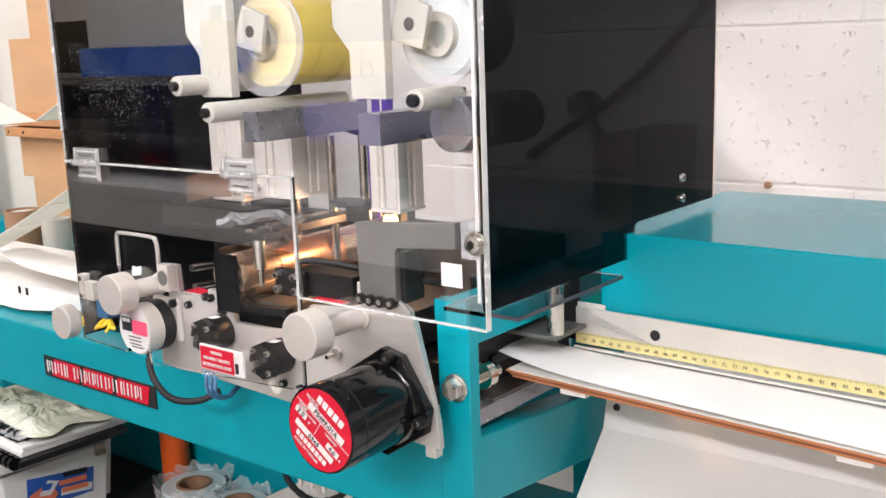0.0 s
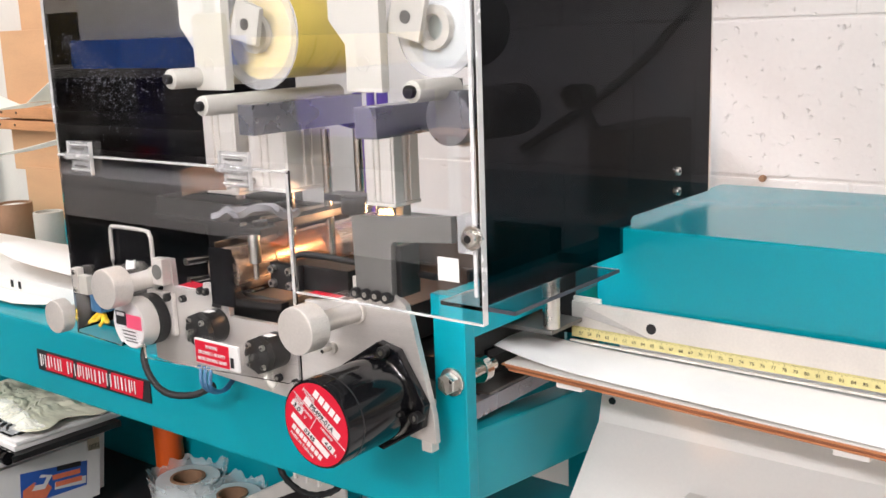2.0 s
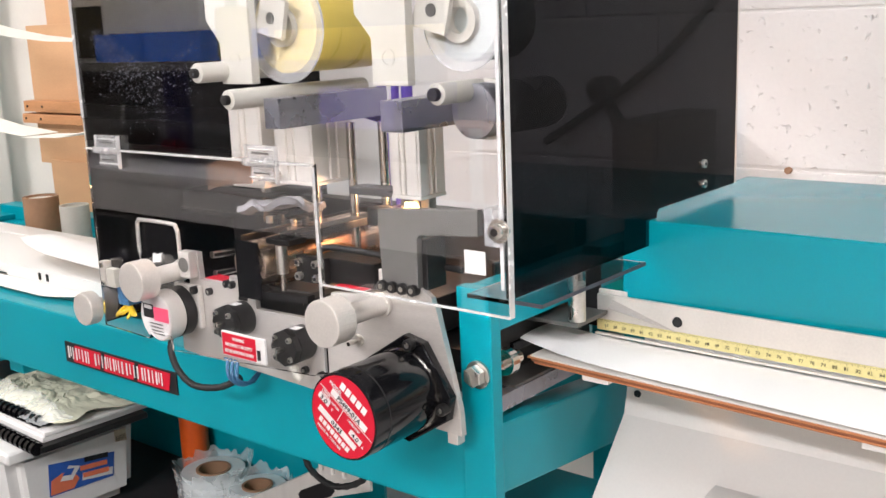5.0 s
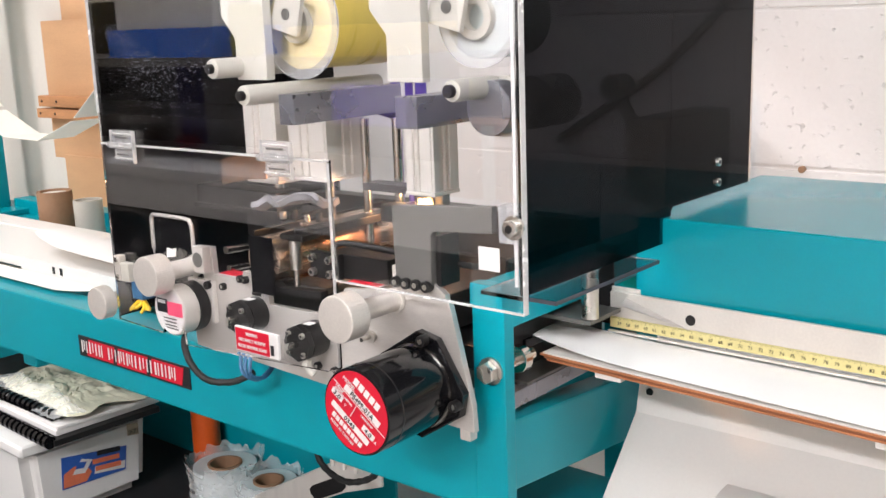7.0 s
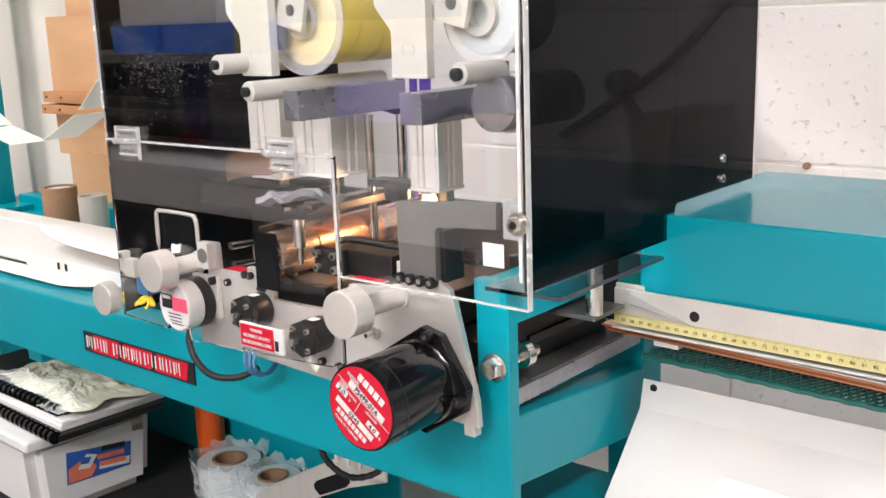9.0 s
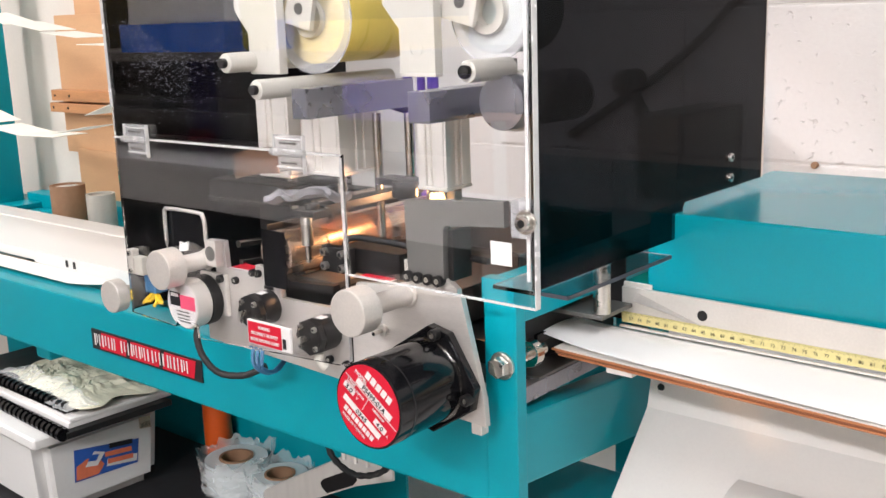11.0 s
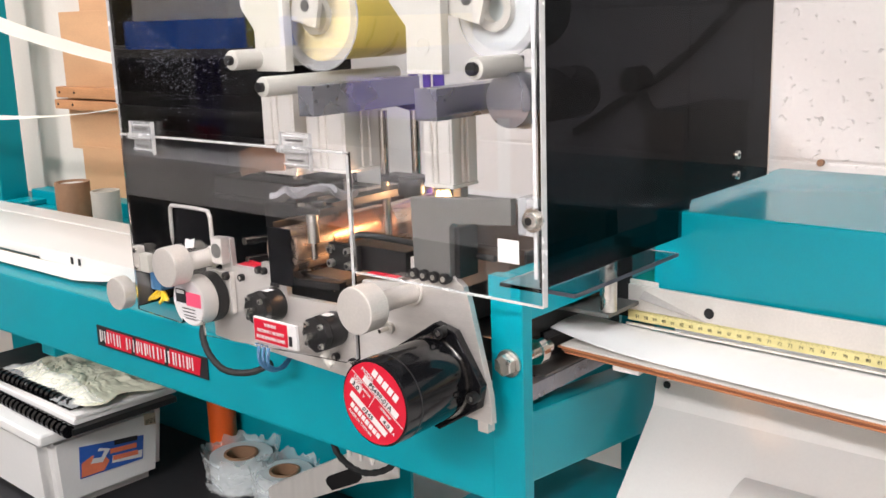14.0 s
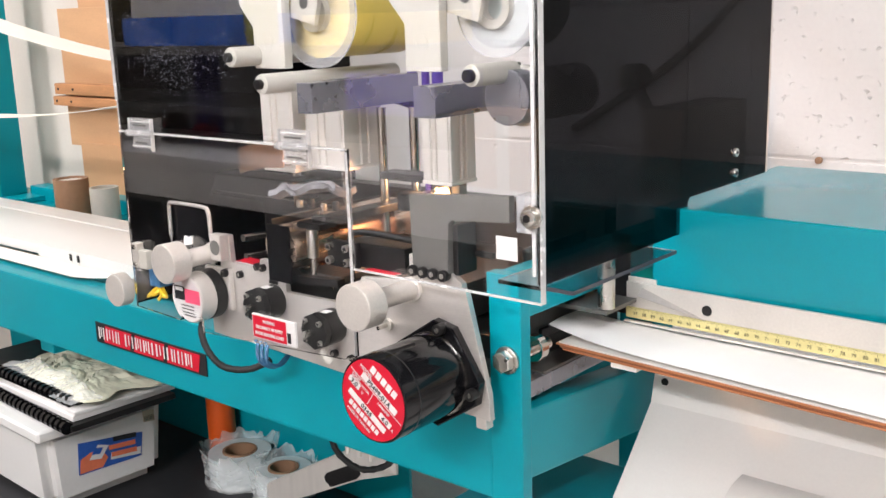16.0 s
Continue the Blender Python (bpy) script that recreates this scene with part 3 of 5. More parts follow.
def stepper():
    cx, cz, r = -0.0745, 0.9370, 0.0405
    t = thing("stepper_motor", "large black stepper motor with a red rating label", "electric motor", at=(cx, 0, cz))
    part("body", rod((0, -0.1245, 0), (0, PY - 0.010, 0), r, 72, bevel=0.0015), BLACK, t, smooth=True)
    part("groove", ring((0, -0.107, 0), (0, 1, 0), r + 0.0003, r - 0.002, 0.0015, 72), BLACK_MATT, t)
    part("flange_ring", ring((0, PY - 0.0125, 0), (0, 1, 0), r + 0.0012, r - 0.002, 0.0018, 72), CHROME, t)
    h = 0.052
    fl = part("flange", prism([(-0.012, h), (0.012, h), (h, 0.012), (h, -0.012), (0.012, -h), (-0.012, -h), (-h, -0.012), (-h, 0.012)], PY - 0.010, PY - 0.0004, 0.0015), BLACK, t)
    fl.rotation_euler = (0, radians(12), 0)
    for a in (12 + 0, 102, 192, 282):
        c = 0.0475
        screw((c * math.cos(radians(a)), PY - 0.0105, -c * math.sin(radians(a))), 0.0055, fl.parent, 0.007)
    lab = part("label", rod((0, -0.1252, 0), (0, -0.1247, 0), r - 0.0024, 72), RED, t, "red round rating label with white panels")
    y = -0.1258

    def bar(u0, u1, v0, v1, m, yy=y, nm="label_panel"):
        b = part(nm, box(u0, u1, yy, yy + 0.0004, v0, v1), m, lab)
        b.rotation_euler = (0, turn, 0)
        return b
    turn = radians(36)
    rot = Matrix.Rotation(turn, 4, "Y")
    for k in range(5):
        bar(-0.0175 + k * 0.0074, -0.0175 + k * 0.0074 + 0.0058, 0.0215, 0.0285, WHITE_INK, nm="maker_bar")
    for k in range(8):
        bar(-0.020 + k * 0.0054, -0.020 + k * 0.0054 + 0.0042, -0.0245, -0.0195, WHITE_INK, nm="maker_bar")
    bar(-0.0225, 0.0265, 0.0085, 0.0150, WHITE_INK)
    bar(-0.0325, -0.0175, -0.0055, 0.0005, WHITE_INK)
    bar(-0.0260, 0.0265, -0.0165, -0.0105, WHITE_INK)
    bar(0.0130, 0.0290, -0.0075, -0.0015, WHITE_INK)
    bar(-0.0030, -0.0024, -0.008, 0.007, WHITE_INK)
    bar(-0.036, 0.037, 0.0068, 0.0073, WHITE_INK)

    def tx(s, size, u, v, m, st=1.0):
        words(s, size, rot @ Matrix.Translation((u, y - 0.0003, v)) @ FRONT, m, lab, stretch=st)
    tx("MODEL", 0.0052, -0.020, 0.0180, WHITE_INK)
    tx("PS499-01A", 0.0072, 0.002, 0.01165, BLACK_INK)
    tx("3.0", 0.0065, -0.025, -0.0026, BLACK_INK, 1.2)
    tx("V", 0.0042, -0.0125, -0.0035, WHITE_INK)
    tx("0345", 0.0062, 0.000, -0.0136, BLACK_INK, 1.2)
    tx("4.0", 0.0062, 0.021, -0.0046, BLACK_INK, 1.2)
    tx("A", 0.0042, 0.032, -0.0055, WHITE_INK)
    tx("2 PHASE", 0.0030, -0.026, 0.0052, WHITE_INK)
    tx("STEPPING MOTOR", 0.0030, -0.0185, 0.0022, WHITE_INK)
    tx("1.8DEG/STEP", 0.0030, 0.014, 0.0035, WHITE_INK)
    tx("MADE IN TAIWAN", 0.0040, -0.002, -0.0285, WHITE_INK)
    return t


stepper()


def small_motor():
    cx, cz, r = -0.410, 0.966, 0.0285
    t = thing("small_stepper_motor", "round silver stepper motor with a pink and black label", "electric motor", at=(cx, 0, cz))
    part("body", rod((0, -0.075, 0), (0, -0.052, 0), r, 56, bevel=0.003), ALU, t, smooth=True)
    part("stator", rod((0, -0.052, 0), (0, PY - 0.0085, 0), r * 1.01, 56), BLACK_MATT, t, smooth=True)
    lab = part("label", rod((0, -0.0756, 0), (0, -0.0752, 0), r * 0.93, 48), WHITE_INK, t, "white round label with black and pink fields")
    part("black_field", box(-0.022, -0.003, -0.0762, -0.0758, -0.002, 0.014), BLACK_INK, lab)
    part("pink_field", box(-0.003, 0.024, -0.0762, -0.0758, -0.004, 0.012), PINK, lab)
    part("maker_bar", box(-0.020, -0.006, -0.0766, -0.0763, 0.0085, 0.0125), WHITE_INK, lab)
    for k in range(4):
        part("print_bar", box(-0.012 + k * 0.001, 0.012, -0.0762, -0.0758, -0.0085 - k * 0.004, -0.007 - k * 0.004), GREY_STEEL, lab)
    part("cable", sweep([(0.004, -0.06, -0.027), (0.006, -0.066, -0.040), (0.018, -0.068, -0.060), (0.040, -0.064, -0.076), (0.068, -0.05, -0.077), (0.088, -0.036, -0.066)], 0.0039, 12, rough=0.04), RUBBER, t, "black sheathed motor cable", smooth=True)
    return t


small_motor()


def air_cylinder(x, z):
    t = thing("air_cylinder", "short black air cylinder with four cap screws", "air cylinder", "air cylinders", at=(x, 0, z))
    part("barrel", rod((0, -0.052, 0), (0, PY - 0.0004, 0), 0.0185, 48, bevel=0.001), BLACK_MATT, t, smooth=True)
    part("end_cap", rod((0, -0.060, 0), (0, -0.0525, 0), 0.0195, 8, bevel=0.0012), BLACK_MATT, t)
    part("piston_nut", rod((0, -0.072, 0), (0, -0.060, 0), 0.0036, 16), ZINC, t)
    for a in (45, 135, 225, 315):
        screw((0.0145 * math.cos(radians(a)), -0.0602, 0.0145 * math.sin(radians(a))), 0.003, t, 0.003, material=ZINC)
    part("name_tag", box(0.0, 0.010, -0.05, -0.041, 0.0186, 0.0192), WHITE_INK, t)
    return t


air_cylinder(-0.3094, 0.9706)
air_cylinder(-0.2173, 0.9586)


def hoses():
    t = thing("air_hoses", "bundle of thin blue air hoses under plate", "air hose")
    for k in range(3):
        part("hose", sweep([(-0.330 + k * 0.008, -0.045, 0.925), (-0.322 + k * 0.007, -0.052, 0.905), (-0.315, -0.035 + k * 0.004, 0.893), (-0.325, 0.0, 0.903)], 0.0022, 8), WIRE_BLUE, t, smooth=True)
    f = thing("hose_fitting", "white plastic elbow fitting below an air cylinder", "pipe fitting")
    part("elbow", sweep([(-0.214, -0.05, 0.940), (-0.213, -0.052, 0.930), (-0.208, -0.05, 0.924)], 0.0048, 12), HDPE, f, smooth=True)
    y = thing("wire_connector", "blue plastic connector with a frayed yellow lead", "connector")
    part("plug", box(-0.505, -0.484, -0.058, -0.040, 0.964, 0.986, 0.002), WIRE_BLUE, y)
    for k in range(6):
        part("lead", sweep([(-0.495, -0.05, 0.966), (-0.501 + k * 0.005, -0.056, 0.958 - 0.003 * (k % 2)), (-0.512 + k * 0.0085, -0.058 - 0.003 * (k % 2), 0.949 + 0.004 * (k % 3))], 0.0021, 6), WIRE_YELLOW, y, smooth=True)


hoses()


def latch():
    t = thing("guard_latch", "small bright bracket with two screws on the guard", "bracket")
    part("plate", box(-0.494, -0.483, GY - 0.010, GY - 0.001, 0.994, 1.023, 0.001), ALU, t)
    part("pad", box(-0.4825, -0.466, GY - 0.010, GY - 0.001, 0.994, 1.016, 0.002), HDPE, t)
    for z in (1.0185, 0.9985):
        screw((-0.4885, GY - 0.0102, z), 0.003, t, 0.002, material=ZINC)
    b = thing("viewing_bracket", "black plate framed by a bent bright steel edge", "bracket")
    part("plate", box(-0.505, -0.431, -0.016, -0.010, 0.962, 1.054, 0.002), BLACK, b)
    part("edge", sweep([(-0.5075, -0.020, 0.962), (-0.5075, -0.020, 1.045), (-0.5045, -0.020, 1.0575), (-0.495, -0.020, 1.0595), (-0.44, -0.020, 1.0595), (-0.432, -0.020, 1.055), (-0.4295, -0.020, 1.045), (-0.4295, -0.020, 0.985)], 0.0024, 8), ALU, b, smooth=True)
    part("tab", prism([(-0.486, 1.008), (-0.470, 1.011), (-0.468, 1.022), (-0.476, 1.019), (-0.484, 1.020)], -0.0185, -0.0165), WHITE_METAL, b)


latch()


# ---- inside the guard ----
def air_ram(x0, x1, z0, z1, y0=0.05, deep=0.05):
    t = thing("profile_ram", "square extruded aluminium ram with long grooves", "pneumatic cylinder", "press rams")
    bm = bmesh.new()
    w = x1 - x0
    # front face ribs: proud lands between grooves
    box(x0, x1, y0 + 0.003, y0 + deep, z0, z1, 0.001, 1, bm)
    for a, b in ((0.0, 0.30), (0.42, 0.50), (0.62, 1.0)):
        box(x0 + w * a, x0 + w * b, y0, y0 + 0.004, z0, z1, 0.0006, 1, bm)
        box(x1 - 0.001, x1 + 0.003, y0 + deep * a + 0.001, y0 + deep * b, z0, z1, 0.0006, 1, bm)
    part("barrel", bm, ANOD, t)
    part("end_cap", box(x0 - 0.001, x1 + 0.0035, y0 - 0.0005, y0 + deep + 0.001, z0 - 0.004, z0 - 0.0002, 0.001), ANOD, t)
    part("rod", rod(((x0 + x1) / 2, y0 + deep / 2, z0 - 0.075), ((x0 + x1) / 2, y0 + deep / 2, z0 - 0.004), 0.006, 20), CHROME, t, smooth=True)
    return t


air_ram(-0.408, -0.3575, 1.100, 1.20)
air_ram(-0.331, -0.2755, 1.108, 1.19, 0.05, 0.062)
air_ram(-0.158, -0.1235, 1.104, 1.19, 0.05, 0.04)


def upper_works():
    b = thing("cross_bar", "machined grey steel bar over the press rams", "steel bar", "bars over the rams")
    part("bar", box(-0.2535, -0.2315, -0.03, 0.13, 1.176, 1.2065, 0.0012), BAR_STEEL, b)
    b = thing("cross_bar", "machined grey steel bar over the press rams", "steel bar", "bars over the rams")
    part("bar", box(-0.0955, -0.0695, -0.03, 0.10, 1.178, 1.207, 0.0012), BAR_STEEL, b)
    for x, z, r, y1, nm in ((-0.343, 1.232, 0.0105, 0.075, 0), (-0.296, 1.205, 0.0105, 0.16, 0)):
        t = thing("idler_roller", "white nylon idler roller with a black end bolt", "roller", "idler rollers")
        part("sleeve", rod((x, -0.04, z), (x, y1, z), r, 28, bevel=0.002), HDPE, t, smooth=True)
        part("bolt", rod((x, -0.046, z), (x, -0.040, z), r * 0.5, 18, bevel=0.001), BLACK_MATT, t, smooth=True)
    # steel drum with a white ring
    t = thing("steel_drum_roller", "grey steel drum roller with a white end ring", "roller")
    part("drum", rod((-0.012, 0.0, 1.196), (-0.012, 0.11, 1.196), 0.0245, 48, bevel=0.001), BAR_STEEL, t, smooth=True)
    part("ring", ring((-0.012, 0.022, 1.196), (0, 1, 0), 0.0275, 0.0244, 0.009, 48), HDPE, t, smooth=True)
    # white plates that hold the film spools
    for x0, x1, z0 in ((-0.345, -0.297, 1.2185), (-0.126, -0.0825, 1.218)):
        t = thing("spool_bracket", "white nylon plate that carries a film spool", "bracket", "spool brackets")
        part("plate", prism([(x0, z0 + 0.5 * 0.0), (x1, z0), (x1, 1.36), (x0 - 0.02, 1.36), (x0 - 0.02, 1.285), (x0, 1.262)], -0.005, 0.006, 0.0012), HDPE, t)
        part("hole", ring(((x0 + x1) / 2 - 0.001, -0.0056, 1.244), (0, 1, 0), 0.0082, 0.0066, 0.0008, 32), HDPE, t)
        part("clamp", prism([(x1 - 0.006, 1.272), (x1 + 0.034, 1.262), (x1 + 0.044, 1.30), (x1 + 0.01, 1.312)], 0.008, 0.014, 0.001), HDPE, t)
        part("bore", rod((x1 + 0.02, 0.0072, 1.285), (x1 + 0.02, 0.0079, 1.285), 0.006, 24), GREY_STEEL, t)
    for x, r, y0, y1, m in ((-0.283, 0.058, 0.03, 0.15, YELLOW_FILM), (-0.045, 0.046, 0.03, 0.09, FILM_GREY)):
        t = thing("film_spool", "clear flanged spool wound with stamping film", "film spool", "film spools")
        part("roll", rod((x, y0 + 0.004, 1.275), (x, y1, 1.275), r * 0.82, 64, bevel=0.001), m, t, smooth=True)
        f = part("flange", ring((x, y0, 1.275), (0, 1, 0), r, 0.012, 0.003, 72), CLEAR_SOFT, t, smooth=True)
        f.visible_shadow = False
        part("core", ring((x, y0 - 0.006, 1.275), (0, 1, 0), 0.020, 0.012, 0.02, 40), HDPE, t, smooth=True)


upper_works()


def dancer():
    t = thing("dancer_roller", "small white sprung roller with a black bolt", "roller", at=(-0.0175, -0.04, 1.224))
    part("sleeve", rod((0, 0, 0), (0, 0.06, 0), 0.0098, 28, bevel=0.002), HDPE, t, smooth=True)
    part("bolt", rod((0, -0.006, 0), (0, 0.0, 0), 0.0058, 18, bevel=0.001), BLACK_MATT, t, smooth=True)
    part("arm", box(-0.005, 0.005, 0.0605, 0.066, -0.045, 0.008, 0.001), GREY_STEEL, t)
    return t


DANCER = dancer()


def press_works():
    t = thing("press_bracket", "dark grey steel gusset plate bolted to the bearing plate", "steel bracket")
    part("gusset", prism([(-0.1022, 1.107), (0.0145, 1.1155), (0.0145, 1.092), (-0.052, 1.087), (-0.0555, 1.083), (-0.0565, 1.033), (-0.100, 1.030)], -0.034, -0.026, 0.0008), GREY_STEEL, t)
    part("edge", box(-0.0562, -0.0500, -0.027, 0.0, 1.034, 1.082, 0.001), BLACK_MATT, t)
    for k in range(4):
        screw((-0.099 + k * 0.0125, -0.0345, 1.0345), 0.0055, t, 0.004)
    part("rear_plate", box(-0.118, -0.101, -0.020, -0.010, 1.02, 1.045, 0.001), ALU, t)
    b = thing("sensor_block", "black block with four bright cap screws", "machine block")
    part("plate", box(-0.2245, -0.184, -0.028, -0.020, 1.0215, 1.0485, 0.001), BLACK_MATT, b)
    part("body", box(-0.207, -0.125, -0.019, 0.02, 1.0225, 1.048, 0.002), BLACK_MATT, b)
    for x in (-0.2185, -0.1935):
        for z in (1.028, 1.0425):
            screw((x, -0.0285, z), 0.0042, b, 0.005, material=ZINC)
    part("cable", sweep([(-0.2, -0.02, 1.046), (-0.196, -0.016, 1.056), (-0.17, -0.01, 1.057), (-0.10, 0.0, 1.052), (-0.03, 0.0, 1.05)], 0.0034, 10), RUBBER, b, smooth=True)
    r = thing("print_roller", "large polished bronze-coloured roller under the press", "roller")
    part("drum", rod((-0.290, -0.034, 1.032), (-0.290, 0.22, 1.032), 0.0250, 56, bevel=0.001), BRONZE, r, smooth=True)
    part("web", sheet(10, 4, lambda u, v: (-0.298 + 0.05 * u, 0.0 + 0.12 * v, 1.008 - 0.022 * math.sin(u * 1.4)), 0.001), BRONZE, r, smooth=True)
    part("end_plate", box(-0.306, -0.2715, -0.0395, -0.0360, 0.996, 1.058, 0.001), BLACK, r)
    part("band", ring((-0.290, 0.02, 1.032), (0, 1, 0), 0.0262, 0.0235, 0.10, 56), SHIELD, r, smooth=True)
    part("end_plate", box(-0.330, -0.3275, -0.0125, 0.2, 0.992, 1.056, 0.001), BLACK_MATT, r)
    part("scraper_rail", prism([(-0.2870, 0.9965), (-0.205, 1.0005), (-0.205, 1.0085), (-0.268, 1.0045), (-0.281, 1.0115), (-0.2870, 1.0115)], -0.0340, -0.0235, 0.0008), BLACK_MATT, r)
    k = thing("press_plinth", "black machined base with bright guide columns", "press base")
    part("block", box(-0.345, -0.12, 0.0, 0.235, 0.955, 0.995, 0.002), BLACK_MATT, k)
    part("top_plate", box(-0.33, -0.23, -0.005, 0.04, 0.9955, 1.002, 0.001), GREY_STEEL, k)
    for x, y in ((-0.262, 0.10), (-0.232, 0.12), (-0.205, 0.15), (-0.185, 0.10)):
        part("column", rod((x, y, 0.99), (x, y, 1.17), 0.0052, 20), CHROME, k, smooth=True)
    for x, r in ((-0.318, 0.006), (-0.296, 0.005), (-0.277, 0.007)):
        part("tube", rod((x, 0.215, 0.9955), (x, 0.215, 1.24), r, 20), mat_violet, k, "violet-blue hose behind the rams", smooth=True)
    part("dark_hose", sweep([(-0.31, 0.16, 1.175), (-0.27, 0.165, 1.165), (-0.23, 0.17, 1.150), (-0.20, 0.17, 1.12)], 0.0045, 10), RUBBER, k, smooth=True)
    hs = thing("heat_shield", "bent polished bronze sheet shield inside the guard", "heat shield")
    part("sheet", sheet(14, 6, lambda u, v: (-0.398 + 0.078 * u, 0.004 * (1 - u) + 0.012 * max(0, u - 0.75), 1.0985 + 0.012 * u + 0.029 * v + 0.003 * math.sin(3 * u)), 0.0012), SHIELD, hs, smooth=True)
    part("bolt", rod((-0.328, 0.004, 1.115), (-0.328, 0.06, 1.115), 0.004, 14), ZINC, hs, smooth=True)
    w = thing("felt_wiper", "grey crumpled cloth wiper on the press", "cloth")
    part("cloth", sheet(16, 8, lambda u, v: (-0.345 + 0.105 * u, 0.0 + 0.03 * v + 0.006 * math.sin(9 * u + 4 * v), 1.084 + 0.030 * u * (1 - 0.6 * u) + 0.008 * noise.noise(Vector((u * 5, v * 3, 1.5)))), 0.007), mat_cloth, w, smooth=True)
    # Added channel, coloured black to stand for the dark inside the guard.
    d = thing("dark_channel", "black channel added to pass for the dark inside the guard", "steel channel")
    part("channel", box(-0.51, -0.36, 0.05, 0.09, 1.060, 1.085, 0.004), BLACK_MATT, d)
    part("lip", box(-0.51, -0.355, 0.0455, 0.0495, 1.058, 1.064, 0.001), BLACK_MATT, d)
    part("red_knob", rod((-0.455, 0.10, 1.128), (-0.42, 0.10, 1.128), 0.010, 20, bevel=0.002), RED, d, smooth=True)
    i = thing("carriage_block", "matt black carriage block beside the press", "machine block")
    part("block", box(-0.428, -0.362, 0.060, 0.13, 0.955, 1.056, 0.002), BLACK_MATT, i)
    part("cap", box(-0.352, -0.335, 0.02, 0.10, 0.9965, 1.052, 0.002), BLACK_MATT, i)
    part("clamp_arm", box(-0.262, -0.178, 0.092, 0.118, 1.0905, 1.099, 0.002), BLACK_MATT, i)
    for k in range(4):
        part("spring_screw", rod((-0.325 + k * 0.011, -0.012 + 0.004 * k, 1.002), (-0.325 + k * 0.011, 0.02, 1.002), 0.003, 12), ZINC, i, smooth=True)
    for k in range(5):
        part("fitting", rod((-0.345 + 0.02 * k, 0.045, 1.058), (-0.345 + 0.02 * k, 0.045, 1.066 + 0.004 * (k % 2)), 0.004, 14, bevel=0.0008), BLACK_MATT if k % 2 else ZINC, i, smooth=True)
    lamp = thing("inspection_lamp", "small glowing warm bulb in a metal holder", "lamp")
    rng = random.Random(6)
    for k in range(7):
        c = Vector((-0.150 + 0.0025 * k, 0.060 + 0.001 * (k % 3), 1.0885 + 0.004 * math.sin(k * 1.1) ** 2))
        d = Vector((rng.uniform(-1, 1), rng.uniform(-0.5, 0.5), rng.uniform(0.2, 1))).normalized() * 0.0042
        part("filament", rod(c - d, c + d, 0.0021, 8, bevel=0.0006), BULB, lamp, smooth=True)
    part("holder", box(-0.16, -0.125, 0.068, 0.08, 1.075, 1.1, 0.002), GREY_STEEL, lamp)


mat_violet = mat("violet_hose", (0.10, 0.07, 0.42), 0.3, 0, 0.1, 10)
mat_cloth = mat("grey_felt", (0.20, 0.195, 0.205), 0.8, 0, 0.12, 30, 0.4, 200)
press_works()


def crosshead():
    t = thing("press_crosshead", "dark steel press crosshead with a bright clamp rod", "press head")
    part("bar", box(-0.262, -0.240, -0.005, 0.15, 1.0755, 1.084, 0.001), BLACK_MATT, t)
    part("nose", box(-0.2665, -0.232, -0.030, -0.0055, 1.0755, 1.0815, 0.001), BLACK_MATT, t)
    part("nut", rod((-0.247, -0.017, 1.0815), (-0.247, -0.017, 1.0875), 0.0075, 20, bevel=0.001), BLACK_MATT, t, smooth=True)
    part("clamp_rod", rod((-0.250, -0.024, 1.026), (-0.250, -0.024, 1.0755), 0.0035, 18), CHROME, t, smooth=True)
    part("clamp", rod((-0.250, -0.024, 1.044), (-0.250, -0.024, 1.074), 0.0062, 24, bevel=0.001), ZINC, t, smooth=True)
    part("hot_plate", box(-0.300, -0.2665, 0.03, 0.14, 1.0725, 1.079, 0.001), BRONZE, t, "polished bronze heating plate")
    part("gland", rod((-0.205, 0.08, 1.083), (-0.205, 0.08, 1.101), 0.014, 24, bevel=0.002), RUBBER, t, smooth=True)
    return t


CROSSHEAD = crosshead()


# ---- outfeed ----
def fence():
    t = thing("outfeed_fence", "plain aluminium fence strip under the teal cover", "fence strip", at=(-0.0034, 0, 0))
    t.rotation_euler = (0, 0, radians(-1.3))
    part("strip", box(0.021, 1.5, 0.150, 0.154, 0.966, 1.000, 0.0008), ALU, t)
    part("end_plate", box(0.0195, 0.052, 0.1555, 0.158, 0.9605, 1.004, 0.001), ANOD, t)
    bm = sheet(8, 1, lambda u, v: (0.040 + 0.07 * u, 0.149 - 0.010 * (1 - u) * v, 0.996 - 0.022 * u - 0.006 * v * (1 - u)), 0.0008)
    part("lead_in", bm, STEEL, t, "bent lead-in spring")
    part("hole", rod((0.1108, 0.1493, 0.9838), (0.1108, 0.1499, 0.9838), 0.0052, 28), BLACK_MATT, t)
    part("bottom_lip", box(0.021, 1.5, 0.1455, 0.1495, 0.9585, 0.9605, 0.0005), ANOD, t)
    r = thing("rest_plate", "dull grey steel rest plate under the support pin", "steel plate")
    part("plate", prism([(-0.036, 0.9800), (0.034, 0.9800), (0.034, 0.9843), (-0.036, 0.9843)], 0.0905, 0.1480, 0.0008), GREY_STEEL, r)
    s = thing("support_pin", "short bright steel support pin", "pin")
    part("pin", rod((0.028, 0.1, 0.9846), (0.028, 0.1, 1.0488), 0.0085, 28, bevel=0.001), ZINC, s, smooth=True)


fence()


